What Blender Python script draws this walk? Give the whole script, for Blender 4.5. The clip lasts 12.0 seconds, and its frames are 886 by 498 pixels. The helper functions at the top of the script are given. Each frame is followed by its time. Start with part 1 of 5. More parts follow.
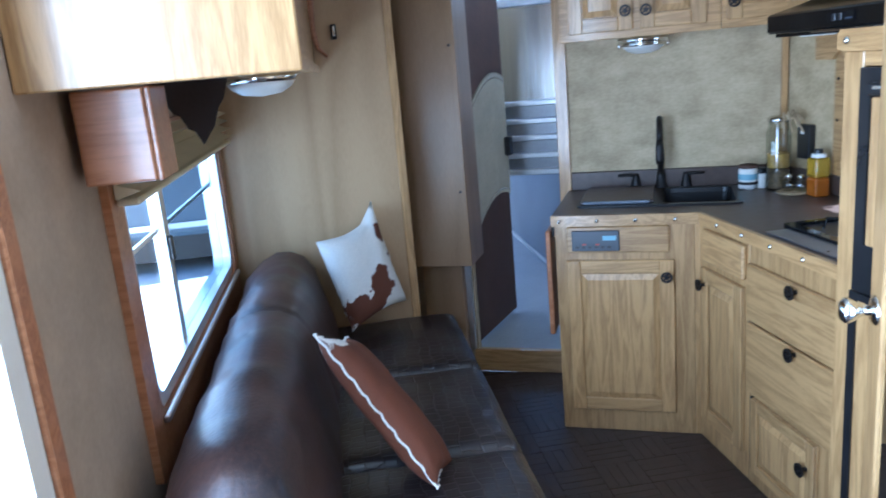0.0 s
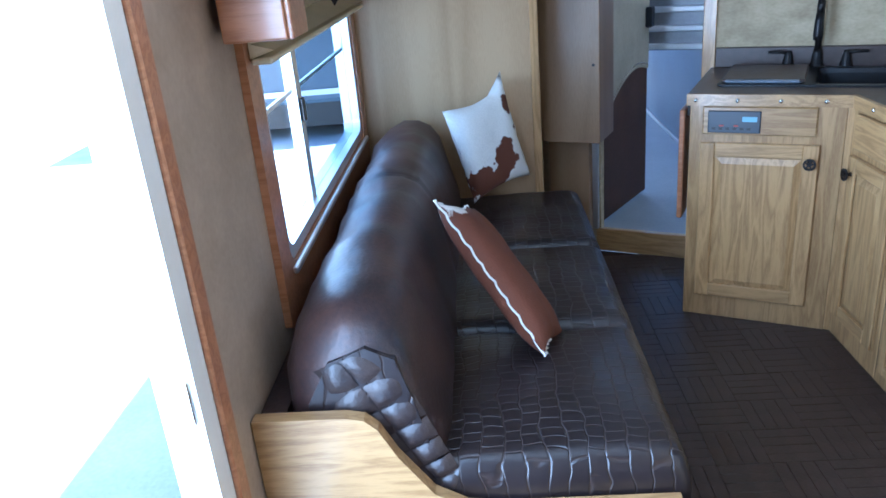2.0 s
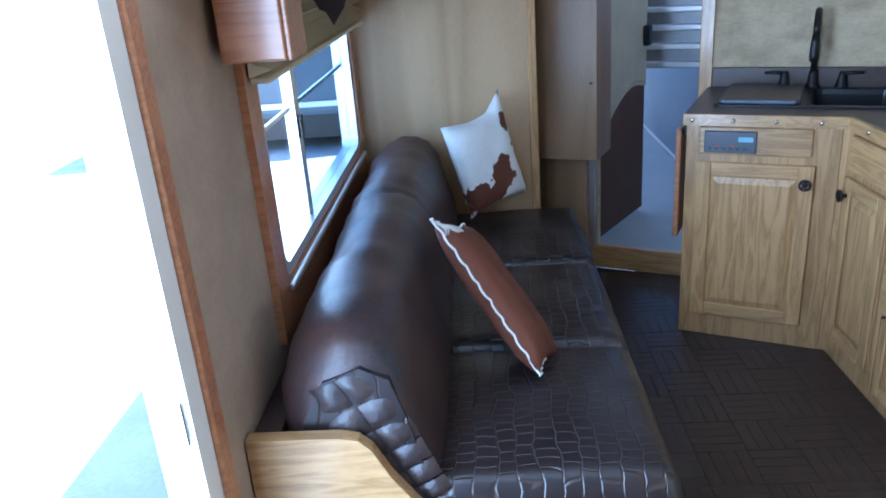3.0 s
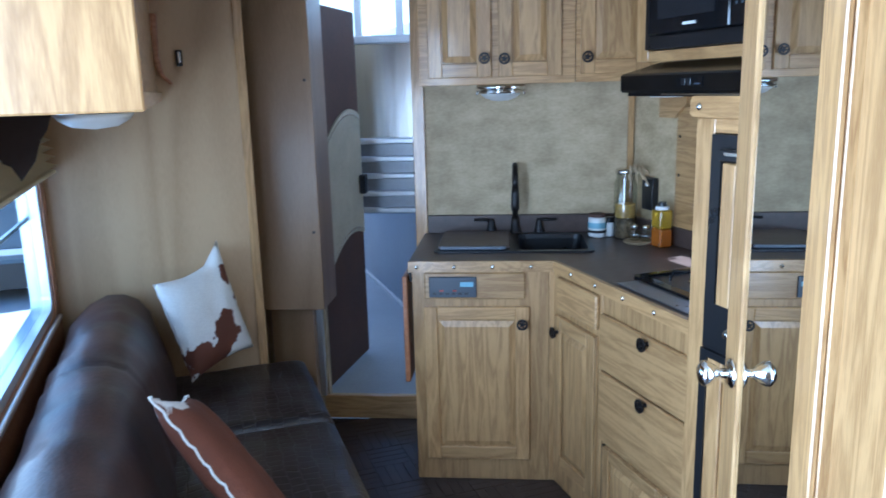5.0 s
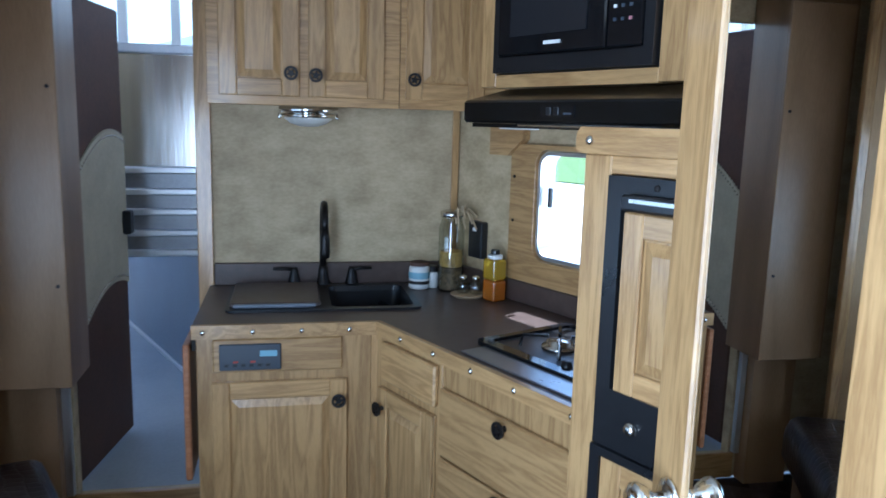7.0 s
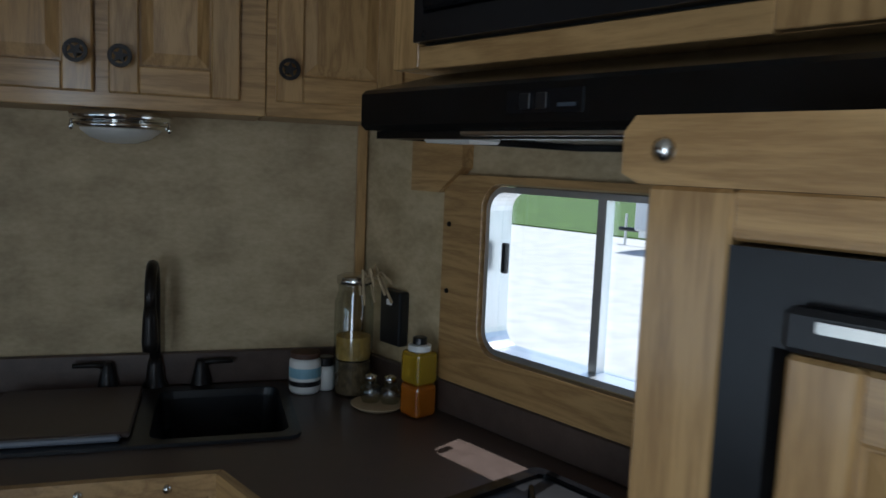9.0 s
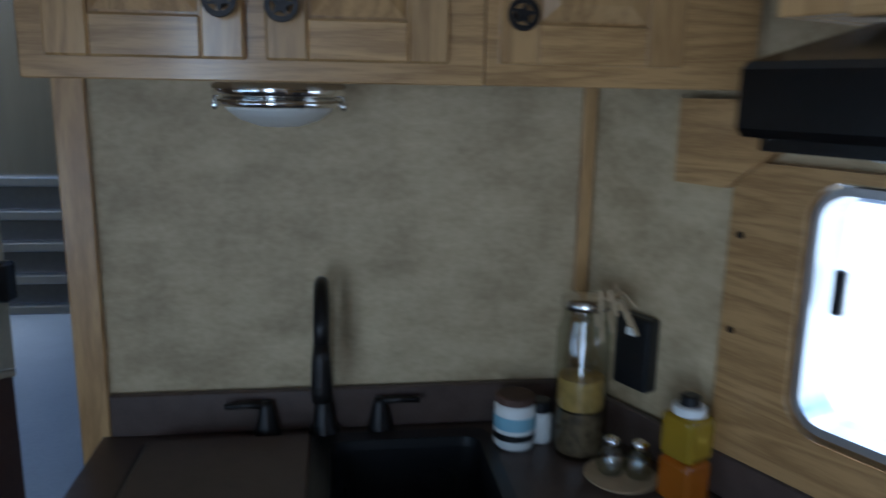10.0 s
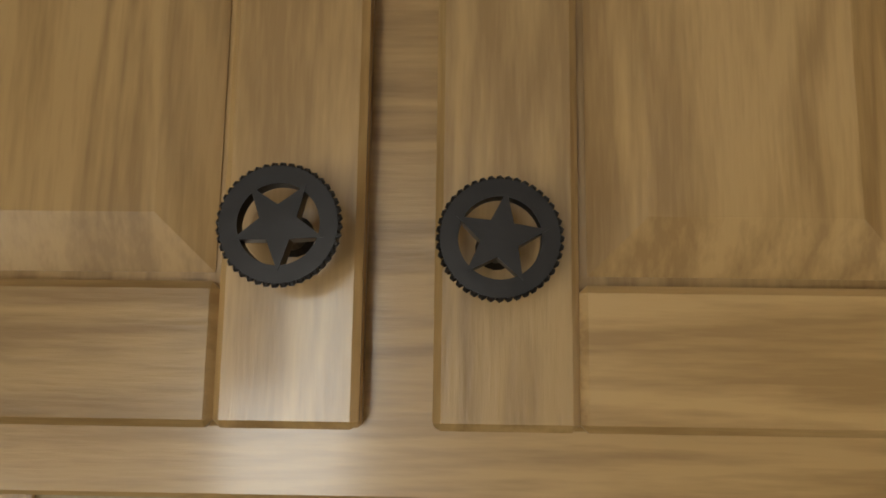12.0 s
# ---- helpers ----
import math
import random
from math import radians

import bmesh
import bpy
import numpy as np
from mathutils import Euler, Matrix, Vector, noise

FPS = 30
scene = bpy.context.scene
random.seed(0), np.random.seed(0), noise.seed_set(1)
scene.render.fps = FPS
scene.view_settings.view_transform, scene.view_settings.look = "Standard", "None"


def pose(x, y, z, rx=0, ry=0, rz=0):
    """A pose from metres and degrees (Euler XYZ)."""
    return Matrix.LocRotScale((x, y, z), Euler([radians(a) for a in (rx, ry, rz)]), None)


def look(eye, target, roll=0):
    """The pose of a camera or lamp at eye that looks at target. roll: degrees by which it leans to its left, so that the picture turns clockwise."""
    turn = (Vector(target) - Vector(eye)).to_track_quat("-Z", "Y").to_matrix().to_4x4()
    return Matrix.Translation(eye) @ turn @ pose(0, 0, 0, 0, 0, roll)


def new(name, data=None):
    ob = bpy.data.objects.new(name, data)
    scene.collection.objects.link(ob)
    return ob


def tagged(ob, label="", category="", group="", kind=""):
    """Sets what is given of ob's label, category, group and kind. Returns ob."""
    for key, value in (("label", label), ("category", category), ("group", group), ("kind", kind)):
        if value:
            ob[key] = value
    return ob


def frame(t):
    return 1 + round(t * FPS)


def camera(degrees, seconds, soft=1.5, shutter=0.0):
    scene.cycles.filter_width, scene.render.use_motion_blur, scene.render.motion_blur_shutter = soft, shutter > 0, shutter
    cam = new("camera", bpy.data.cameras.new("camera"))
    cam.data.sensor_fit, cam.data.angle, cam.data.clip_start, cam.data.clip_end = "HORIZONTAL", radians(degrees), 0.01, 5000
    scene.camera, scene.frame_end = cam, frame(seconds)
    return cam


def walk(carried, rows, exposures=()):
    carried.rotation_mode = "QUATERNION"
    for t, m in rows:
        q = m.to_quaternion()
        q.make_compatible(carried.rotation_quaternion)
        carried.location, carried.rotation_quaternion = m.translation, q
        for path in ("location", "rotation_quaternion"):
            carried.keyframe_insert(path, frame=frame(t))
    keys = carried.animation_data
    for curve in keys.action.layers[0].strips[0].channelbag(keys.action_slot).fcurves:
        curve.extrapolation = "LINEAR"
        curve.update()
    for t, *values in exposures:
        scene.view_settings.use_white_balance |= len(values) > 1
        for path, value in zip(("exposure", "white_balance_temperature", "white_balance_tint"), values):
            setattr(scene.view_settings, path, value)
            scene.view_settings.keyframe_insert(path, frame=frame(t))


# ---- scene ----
EXPOSURES = [(0.0, 2.1, 4620, 10), (1.0, 2.28, 4520, 10), (1.6, 2.25, 4500, 10), (2.5, 2.1, 4500, 10), (4.5, 1.88, 4600, 10), (5.5, 1.9, 4650, 10), (6.5, 1.65, 4850, 10), (7.5, 1.4, 4850, 10),
             (9.3, -0.2, 5750, 9), (9.6, -0.2, 5750, 9), (10.0, 0.6, 4900, 9), (10.5, 1.15, 5550, 9), (11.0, 1.3, 6250, 10), (12.0, 1.42, 7400, 10)]
cam = camera(60.7, 12.0, soft=1.6, shutter=0.35)
PATH = [
    (0.0, 0.0058, -0.0655, 1.5034, 76.29, 4.97, -8.14),
    (0.5, 0.0244, -0.0549, 1.5037, 73.65, 4.67, -2.67),
    (1.0, 0.0292, -0.0778, 1.4925, 71.19, 4.98, 0.29),
    (1.5, 0.0249, -0.0932, 1.5035, 68.77, 4.41, 1.91),
    (2.0, 0.0263, -0.0842, 1.4878, 67.90, 4.81, 2.07),
    (2.5, 0.0305, -0.0815, 1.5002, 67.26, 4.74, 3.08),
    (4.5, 0.0299, -0.0246, 1.5179, 77.53, 1.63, -12.06),
    (5.0, 0.0001, 0.0527, 1.5396, 77.88, 1.49, -19.20),
    (5.5, -0.0234, 0.1724, 1.5388, 80.19, 1.01, -25.75),
    (6.0, -0.0487, 0.3364, 1.5355, 81.56, 1.15, -33.53),
    (6.5, -0.0346, 0.4370, 1.5168, 79.83, -1.36, -35.31),
    (7.0, 0.1069, 0.5712, 1.5017, 80.54, -1.58, -35.76),
    (7.5, 0.2737, 0.7522, 1.4793, 82.51, -3.21, -38.15),
    (9.5, 0.7795, 1.5146, 1.4607, 83.53, -2.12, -41.45),
    (10.0, 0.8378, 1.8148, 1.5375, 78.04, -1.03, -32.18),
    (10.5, 0.9692, 2.1127, 1.5769, 78.80, -2.31, -24.06),
    (11.0, 1.0306, 2.3259, 1.5971, 82.43, -0.59, -20.50),
    (11.5, 1.0715, 2.4932, 1.5886, 96.87, -1.71, -20.55),
    (12.0, 1.0745, 2.5346, 1.5945, 98.6, -0.8, -23.15),
]
walk(cam, [(t, pose(x, y, z, rx, ry, rz)) for t, x, y, z, rx, ry, rz in PATH], EXPOSURES)
# world, sun, exposure
world = bpy.data.worlds.new("world")
scene.world = world
world.use_nodes = True
SUN_ELEV, SUN_AZ = radians(64), radians(80)      # azimuth clockwise from +y
sky = world.node_tree.nodes.new("ShaderNodeTexSky")
sky.sky_type, sky.sun_disc = "NISHITA", False
sky.sun_elevation, sky.sun_rotation = SUN_ELEV, SUN_AZ
world.node_tree.links.new(sky.outputs[0], world.node_tree.nodes["Background"].inputs[0])
world.node_tree.nodes["Background"].inputs[1].default_value = 0.15
sun = new("sun", bpy.data.lights.new("sun", "SUN"))
sun.data.energy, sun.data.angle, sun.data.color = 5.0, radians(0.5), (1.0, 0.95, 0.88)
sun_way = Vector((math.sin(SUN_AZ) * math.cos(SUN_ELEV), math.cos(SUN_AZ) * math.cos(SUN_ELEV), math.sin(SUN_ELEV)))
sun.matrix_world = look(sun_way * 30, (0, 0, 0))


def window_light(name, eye, target, width, height, watts):
    """Daylight of the sky in an opening."""
    lamp = new(name, bpy.data.lights.new(name, "AREA"))
    lamp.data.shape, lamp.data.size, lamp.data.size_y, lamp.data.energy = "RECTANGLE", width, height, watts
    lamp.data.color = (0.82, 0.93, 1.0)
    lamp.matrix_world = look(eye, target)
    return lamp


window_light("entry_daylight", (-0.66, 0.52, 1.05), (0.6, 0.6, 0.9), 0.95, 1.8, 19)
window_light("sofa_window_daylight", (-0.60, 2.35, 1.02), (0.6, 2.35, 0.8), 1.3, 0.5, 2.3)
window_light("kitchen_window_daylight", (1.93, 2.15, 1.24), (0.6, 2.15, 1.0), 0.48, 0.32, 0.2)


# ---- materials ----
def material(name, base, rough=0.5, metal=0.0, vary=0.15, scale=6.0, stretch=(1, 1, 1), bump=0.1, fine=60.0, second=None, clear=0.0):
    """Base colour with two scales of noise, roughness variation and fine relief."""
    m = bpy.data.materials.new(name)
    m.use_nodes = True
    nt = m.node_tree
    b = nt.nodes["Principled BSDF"]
    tc = nt.nodes.new("ShaderNodeTexCoord")
    mp = nt.nodes.new("ShaderNodeMapping")
    mp.inputs["Scale"].default_value = stretch
    nt.links.new(tc.outputs["Object"], mp.inputs[0])
    n1 = nt.nodes.new("ShaderNodeTexNoise")
    n1.inputs["Scale"].default_value, n1.inputs["Detail"].default_value = scale, 6
    n2 = nt.nodes.new("ShaderNodeTexNoise")
    n2.inputs["Scale"].default_value, n2.inputs["Detail"].default_value = fine, 4
    nt.links.new(mp.outputs[0], n1.inputs[0])
    nt.links.new(mp.outputs[0], n2.inputs[0])
    ramp = nt.nodes.new("ShaderNodeValToRGB")
    lo = second or tuple(c * (1 - vary) for c in base)
    hi = tuple(min(1, c * (1 + vary)) for c in base) if not second else base
    ramp.color_ramp.elements[0].position, ramp.color_ramp.elements[1].position = 0.32, 0.68
    ramp.color_ramp.elements[0].color, ramp.color_ramp.elements[1].color = (*lo, 1), (*hi, 1)
    mix = nt.nodes.new("ShaderNodeMath")
    mix.operation = "MULTIPLY_ADD"
    mix.inputs[1].default_value = 0.35
    nt.links.new(n2.outputs[0], mix.inputs[0])
    scale1 = nt.nodes.new("ShaderNodeMath")
    scale1.operation = "MULTIPLY"
    scale1.inputs[1].default_value = 0.65
    nt.links.new(n1.outputs[0], scale1.inputs[0])
    nt.links.new(scale1.outputs[0], mix.inputs[2])
    nt.links.new(mix.outputs[0], ramp.inputs[0])
    nt.links.new(ramp.outputs[0], b.inputs["Base Color"])
    rr = nt.nodes.new("ShaderNodeMapRange")
    rr.inputs["To Min"].default_value, rr.inputs["To Max"].default_value = max(0, rough - 0.08), min(1, rough + 0.08)
    nt.links.new(n1.outputs[0], rr.inputs[0])
    nt.links.new(rr.outputs[0], b.inputs["Roughness"])
    b.inputs["Metallic"].default_value = metal
    b.inputs["Coat Weight"].default_value = clear
    b.inputs["Coat Roughness"].default_value = 0.15
    if bump:
        bp = nt.nodes.new("ShaderNodeBump")
        bp.inputs["Strength"].default_value, bp.inputs["Distance"].default_value = bump, 0.004
        nt.links.new(n2.outputs[0], bp.inputs["Height"])
        nt.links.new(bp.outputs[0], b.inputs["Normal"])
    return m


def oak(name, light, dark, along="z", rough=0.36, clear=0.5, rings=24.0):
    """Oak: cathedral grain, fine pores, per-piece shift."""
    m = bpy.data.materials.new(name)
    m.use_nodes = True
    nt = m.node_tree
    b = nt.nodes["Principled BSDF"]
    tc = nt.nodes.new("ShaderNodeTexCoord")
    info = nt.nodes.new("ShaderNodeObjectInfo")
    off = nt.nodes.new("ShaderNodeVectorMath")
    off.operation = "SCALE"
    comb = nt.nodes.new("ShaderNodeCombineXYZ")
    for k in range(3):
        nt.links.new(info.outputs["Random"], comb.inputs[k])
    nt.links.new(comb.outputs[0], off.inputs[0])
    off.inputs["Scale"].default_value = 7.0
    add = nt.nodes.new("ShaderNodeVectorMath")
    nt.links.new(tc.outputs["Object"], add.inputs[0])
    nt.links.new(off.outputs[0], add.inputs[1])
    mp = nt.nodes.new("ShaderNodeMapping")
    mp.inputs["Scale"].default_value = {"z": (1, 1, 0.09), "x": (0.09, 1, 1), "y": (1, 0.09, 1)}[along]
    nt.links.new(add.outputs[0], mp.inputs[0])
    big = nt.nodes.new("ShaderNodeTexNoise")
    big.inputs["Scale"].default_value, big.inputs["Detail"].default_value, big.inputs["Distortion"].default_value = rings, 2, 0.6
    nt.links.new(mp.outputs[0], big.inputs[0])
    wave = nt.nodes.new("ShaderNodeMath")
    wave.operation = "MULTIPLY"
    wave.inputs[1].default_value = 9.0
    nt.links.new(big.outputs[0], wave.inputs[0])
    frac = nt.nodes.new("ShaderNodeMath")
    frac.operation = "PINGPONG"
    frac.inputs[1].default_value = 1.0
    nt.links.new(wave.outputs[0], frac.inputs[0])
    pore = nt.nodes.new("ShaderNodeTexNoise")
    pore.inputs["Scale"].default_value, pore.inputs["Detail"].default_value = 420, 5
    nt.links.new(mp.outputs[0], pore.inputs[0])
    s = nt.nodes.new("ShaderNodeMath")
    s.operation = "MULTIPLY_ADD"
    s.inputs[1].default_value = 0.5
    nt.links.new(frac.outputs[0], s.inputs[0])
    half = nt.nodes.new("ShaderNodeMath")
    half.operation = "MULTIPLY"
    half.inputs[1].default_value = 0.75
    nt.links.new(pore.outputs[0], half.inputs[0])
    nt.links.new(half.outputs[0], s.inputs[2])
    ramp = nt.nodes.new("ShaderNodeValToRGB")
    ramp.color_ramp.elements[0].position, ramp.color_ramp.elements[1].position = 0.36, 0.82
    ramp.color_ramp.elements[0].color, ramp.color_ramp.elements[1].color = (*dark, 1), (*light, 1)
    nt.links.new(s.outputs[0], ramp.inputs[0])
    hsv = nt.nodes.new("ShaderNodeHueSaturation")
    val = nt.nodes.new("ShaderNodeMapRange")
    val.inputs["To Min"].default_value, val.inputs["To Max"].default_value = 0.88, 1.1
    nt.links.new(info.outputs["Random"], val.inputs[0])
    nt.links.new(val.outputs[0], hsv.inputs["Value"])
    nt.links.new(ramp.outputs[0], hsv.inputs["Color"])
    nt.links.new(hsv.outputs[0], b.inputs["Base Color"])
    b.inputs["Roughness"].default_value = rough
    b.inputs["Coat Weight"].default_value, b.inputs["Coat Roughness"].default_value = clear, 0.13
    bp = nt.nodes.new("ShaderNodeBump")
    bp.inputs["Strength"].default_value, bp.inputs["Distance"].default_value = 0.12, 0.002
    nt.links.new(pore.outputs[0], bp.inputs["Height"])
    nt.links.new(bp.outputs[0], b.inputs["Normal"])
    return m


def croc(name, base, joint, rough=0.34):
    """Leather embossed with rows of squarish reptile scales."""
    m = material(name, base, rough, vary=0.35, scale=5, bump=0.0, clear=0.25)
    nt = m.node_tree
    b = nt.nodes["Principled BSDF"]
    old = b.inputs["Base Color"].links[0].from_socket
    tc = nt.nodes.new("ShaderNodeTexCoord")
    wob = nt.nodes.new("ShaderNodeTexNoise")
    wob.inputs["Scale"].default_value = 9
    nt.links.new(tc.outputs["Object"], wob.inputs[0])
    sc = nt.nodes.new("ShaderNodeVectorMath")
    sc.operation = "SCALE"
    sc.inputs["Scale"].default_value = 0.05
    nt.links.new(wob.outputs["Color"], sc.inputs[0])
    ad = nt.nodes.new("ShaderNodeVectorMath")
    nt.links.new(tc.outputs["Object"], ad.inputs[0])
    nt.links.new(sc.outputs[0], ad.inputs[1])
    mp = nt.nodes.new("ShaderNodeMapping")
    mp.inputs["Rotation"].default_value = (0, 0, radians(90))
    nt.links.new(ad.outputs[0], mp.inputs[0])
    br = nt.nodes.new("ShaderNodeTexBrick")
    br.inputs["Scale"].default_value, br.inputs["Mortar Size"].default_value, br.inputs["Mortar Smooth"].default_value = 1.0, 0.0035, 1.0
    br.inputs["Brick Width"].default_value, br.inputs["Row Height"].default_value = 0.034, 0.046
    nt.links.new(mp.outputs[0], br.inputs["Vector"])
    mx = nt.nodes.new("ShaderNodeMix")
    mx.data_type = "RGBA"
    mx.inputs["B"].default_value = (*joint, 1)
    half = nt.nodes.new("ShaderNodeMath")
    half.operation = "MULTIPLY"
    half.inputs[1].default_value = 0.4
    nt.links.new(br.outputs["Fac"], half.inputs[0])
    nt.links.new(half.outputs[0], mx.inputs["Factor"])
    nt.links.new(old, mx.inputs["A"])
    nt.links.new(mx.outputs["Result"], b.inputs["Base Color"])
    low = nt.nodes.new("ShaderNodeMath")
    low.operation = "SUBTRACT"
    nt.links.new(wob.outputs[0], low.inputs[0])
    nt.links.new(br.outputs["Fac"], low.inputs[1])
    bp = nt.nodes.new("ShaderNodeBump")
    bp.inputs["Strength"].default_value, bp.inputs["Distance"].default_value = 0.5, 0.005
    nt.links.new(low.outputs[0], bp.inputs["Height"])
    nt.links.new(bp.outputs[0], b.inputs["Normal"])
    return m


def spotted(name, ground, spot, centres):
    """Hair-on hide with a few large uneven patches of another colour."""
    m = material(name, ground, 0.8, vary=0.12, bump=0.5, fine=160)
    nt = m.node_tree
    b = nt.nodes["Principled BSDF"]
    old = b.inputs["Base Color"].links[0].from_socket
    tc = nt.nodes.new("ShaderNodeTexCoord")
    n = nt.nodes.new("ShaderNodeTexNoise")
    n.inputs["Scale"].default_value, n.inputs["Detail"].default_value = 16, 5
    nt.links.new(tc.outputs["Object"], n.inputs[0])
    for c, r in centres:
        d = nt.nodes.new("ShaderNodeVectorMath")
        d.operation = "DISTANCE"
        d.inputs[1].default_value = c
        nt.links.new(tc.outputs["Object"], d.inputs[0])
        e = nt.nodes.new("ShaderNodeMath")
        e.operation = "MULTIPLY_ADD"
        e.inputs[1].default_value = r * 1.9
        nt.links.new(n.outputs[0], e.inputs[0])
        nt.links.new(d.outputs["Value"], e.inputs[2])
        k = nt.nodes.new("ShaderNodeMapRange")
        k.inputs["From Min"].default_value, k.inputs["From Max"].default_value = r * 1.95 + 0.003, r * 1.95 - 0.003
        nt.links.new(e.outputs[0], k.inputs[0])
        mx = nt.nodes.new("ShaderNodeMix")
        mx.data_type = "RGBA"
        mx.inputs["B"].default_value = (*spot, 1)
        nt.links.new(k.outputs[0], mx.inputs["Factor"])
        nt.links.new(old, mx.inputs["A"])
        old = mx.outputs["Result"]
    nt.links.new(old, b.inputs["Base Color"])
    return m


def plain(name, base, rough=0.4, metal=0.0, **more):
    m = bpy.data.materials.new(name)
    m.use_nodes = True
    b = m.node_tree.nodes["Principled BSDF"]
    b.inputs["Base Color"].default_value = (*base, 1)
    b.inputs["Roughness"].default_value, b.inputs["Metallic"].default_value = rough, metal
    for key, value in more.items():
        b.inputs[key.replace("_", " ")].default_value = value
    return m


OAK = oak("oak", (0.49, 0.30, 0.120), (0.33, 0.188, 0.070))
OAK_X = oak("oak_cross", (0.49, 0.30, 0.120), (0.33, 0.188, 0.070), "x")
OAK_Y = oak("oak_along", (0.49, 0.30, 0.120), (0.33, 0.188, 0.070), "y")
PANEL = oak("oak_veneer", (0.46, 0.315, 0.165), (0.37, 0.24, 0.115), rings=3.0, clear=0.05, rough=0.5)
# the partition's oak again, with the closet's shade put into its colour
SHADED_OAK = oak("shaded_oak_veneer", (0.33, 0.205, 0.105), (0.25, 0.15, 0.072), rings=3.0, clear=0.05)
RED_OAK = oak("red_oak", (0.42, 0.19, 0.085), (0.31, 0.125, 0.05), "x")
WALL = material("mottled_vinyl", (0.58, 0.465, 0.28), 0.6, vary=0.2, scale=9, stretch=(1, 1, 1.8), bump=0.25, fine=55, second=(0.35, 0.265, 0.145))
WALL_L = material("taupe_vinyl", (0.42, 0.33, 0.25), 0.65, vary=0.2, scale=11, bump=0.25, fine=70, second=(0.32, 0.25, 0.185))
CEIL = material("ceiling_vinyl", (0.72, 0.69, 0.62), 0.7, vary=0.06, bump=0.1)
LEATHER = material("worn_leather", (0.075, 0.036, 0.026), 0.48, vary=0.3, scale=6, fine=90, bump=0.35, second=(0.013, 0.010, 0.013), clear=0.15)
CROC = croc("croc_leather", (0.016, 0.011, 0.011), (0.050, 0.030, 0.022))
QUILT = material("quilted_leather", (0.045, 0.030, 0.025), 0.44, vary=0.4, scale=14, fine=70, bump=0.6, second=(0.018, 0.013, 0.014), clear=0.15)
COWHIDE = spotted("cowhide", (0.80, 0.78, 0.72), (0.13, 0.042, 0.02), [((0.03, 2.93, 0.545), 0.088), ((0.125, 2.96, 0.655), 0.065), ((0.155, 3.05, 0.86), 0.05), ((0.17, 3.02, 0.75), 0.03)])
RUST = spotted("rust_hide", (0.125, 0.036, 0.013), (0.72, 0.68, 0.62), [((-0.09, 1.90, 0.80), 0.05)])
LACE = plain("white_lace", (0.75, 0.73, 0.68), 0.7)
TOP = material("brown_laminate", (0.085, 0.058, 0.046), 0.36, vary=0.2, scale=30, fine=200, bump=0.03)
BLACK = material("black_plastic", (0.012, 0.012, 0.013), 0.3, vary=0.2, bump=0.05)
GLOSS = plain("black_glass", (0.008, 0.008, 0.009), 0.08)
HOODPAINT = material("black_enamel", (0.005, 0.005, 0.005), 0.24, vary=0.2, bump=0.02)
BRONZE = material("dark_bronze", (0.022, 0.019, 0.018), 0.38, 0.6, bump=0.1)
CHROME = plain("chrome", (0.82, 0.82, 0.80), 0.12, 1.0)
NICKEL = material("satin_nickel", (0.70, 0.68, 0.63), 0.25, 1.0, bump=0.02)
ALU = material("aluminium", (0.72, 0.73, 0.74), 0.33, 0.9, vary=0.06, scale=4, stretch=(1, 1, 0.2), bump=0.06)
STEEL = material("polished_sheet", (0.66, 0.65, 0.63), 0.2, 1.0, vary=0.1, scale=3, stretch=(6, 6, 0.5), bump=0.1, fine=8)
BAND = material("dull_sheet", (0.30, 0.31, 0.33), 0.35, 0.9, vary=0.15, scale=3, bump=0.05)
BLUEGREY = material("grey_rubber_panel", (0.22, 0.26, 0.31), 0.6, vary=0.12, scale=3, bump=0.1)
STALLFLOOR = material("stall_floor", (0.32, 0.35, 0.37), 0.65, vary=0.12, scale=3, bump=0.15)
WHITEPAINT = material("white_paint", (0.80, 0.80, 0.78), 0.4, vary=0.03, bump=0.03)
LEATHER_BROWN = material("brown_door_leather", (0.085, 0.043, 0.028), 0.7, vary=0.25, scale=8, bump=0.2)
CREAM = material("cream_hide", (0.46, 0.42, 0.31), 0.75, vary=0.12, scale=10, bump=0.3)
BLIND = material("cream_fabric", (0.66, 0.58, 0.40), 0.8, vary=0.08, bump=0.2, fine=200)
MIRROR = plain("mirror", (0.86, 0.88, 0.87), 0.01, 1.0)
GRAVEL = material("pale_gravel", (0.72, 0.69, 0.64), 0.9, vary=0.15, scale=3, fine=40, bump=0.5)
GRASS = material("grass", (0.10, 0.17, 0.035), 0.9, vary=0.3, scale=1.5, fine=12, bump=0.5)
LEAF = material("foliage", (0.05, 0.095, 0.025), 0.8, vary=0.4, scale=2, bump=0.2)
TYRE = material("tyre_rubber", (0.02, 0.02, 0.02), 0.8)
FLOORWOOD = material("dark_parquet", (0.042, 0.026, 0.020), 0.42, vary=0.4, scale=18, stretch=(1, 1, 1), fine=90, bump=0.25)
JOINT = plain("dark_joint", (0.03, 0.02, 0.015), 0.8)
FRINGE = material("dark_fringe", (0.03, 0.02, 0.017), 0.9, bump=0.5)
AMBER = plain("honey", (0.62, 0.20, 0.015), 0.1, Transmission_Weight=0.55)
YELLOW = plain("oil_yellow", (0.60, 0.40, 0.03), 0.1, Transmission_Weight=0.6)
PASTA = material("dried_pasta", (0.55, 0.36, 0.10), 0.6, vary=0.3, scale=40, bump=0.5)
CARD = plain("white_label", (0.78, 0.78, 0.75), 0.5)
SKYBLUE = plain("label_blue", (0.25, 0.45, 0.55), 0.5)
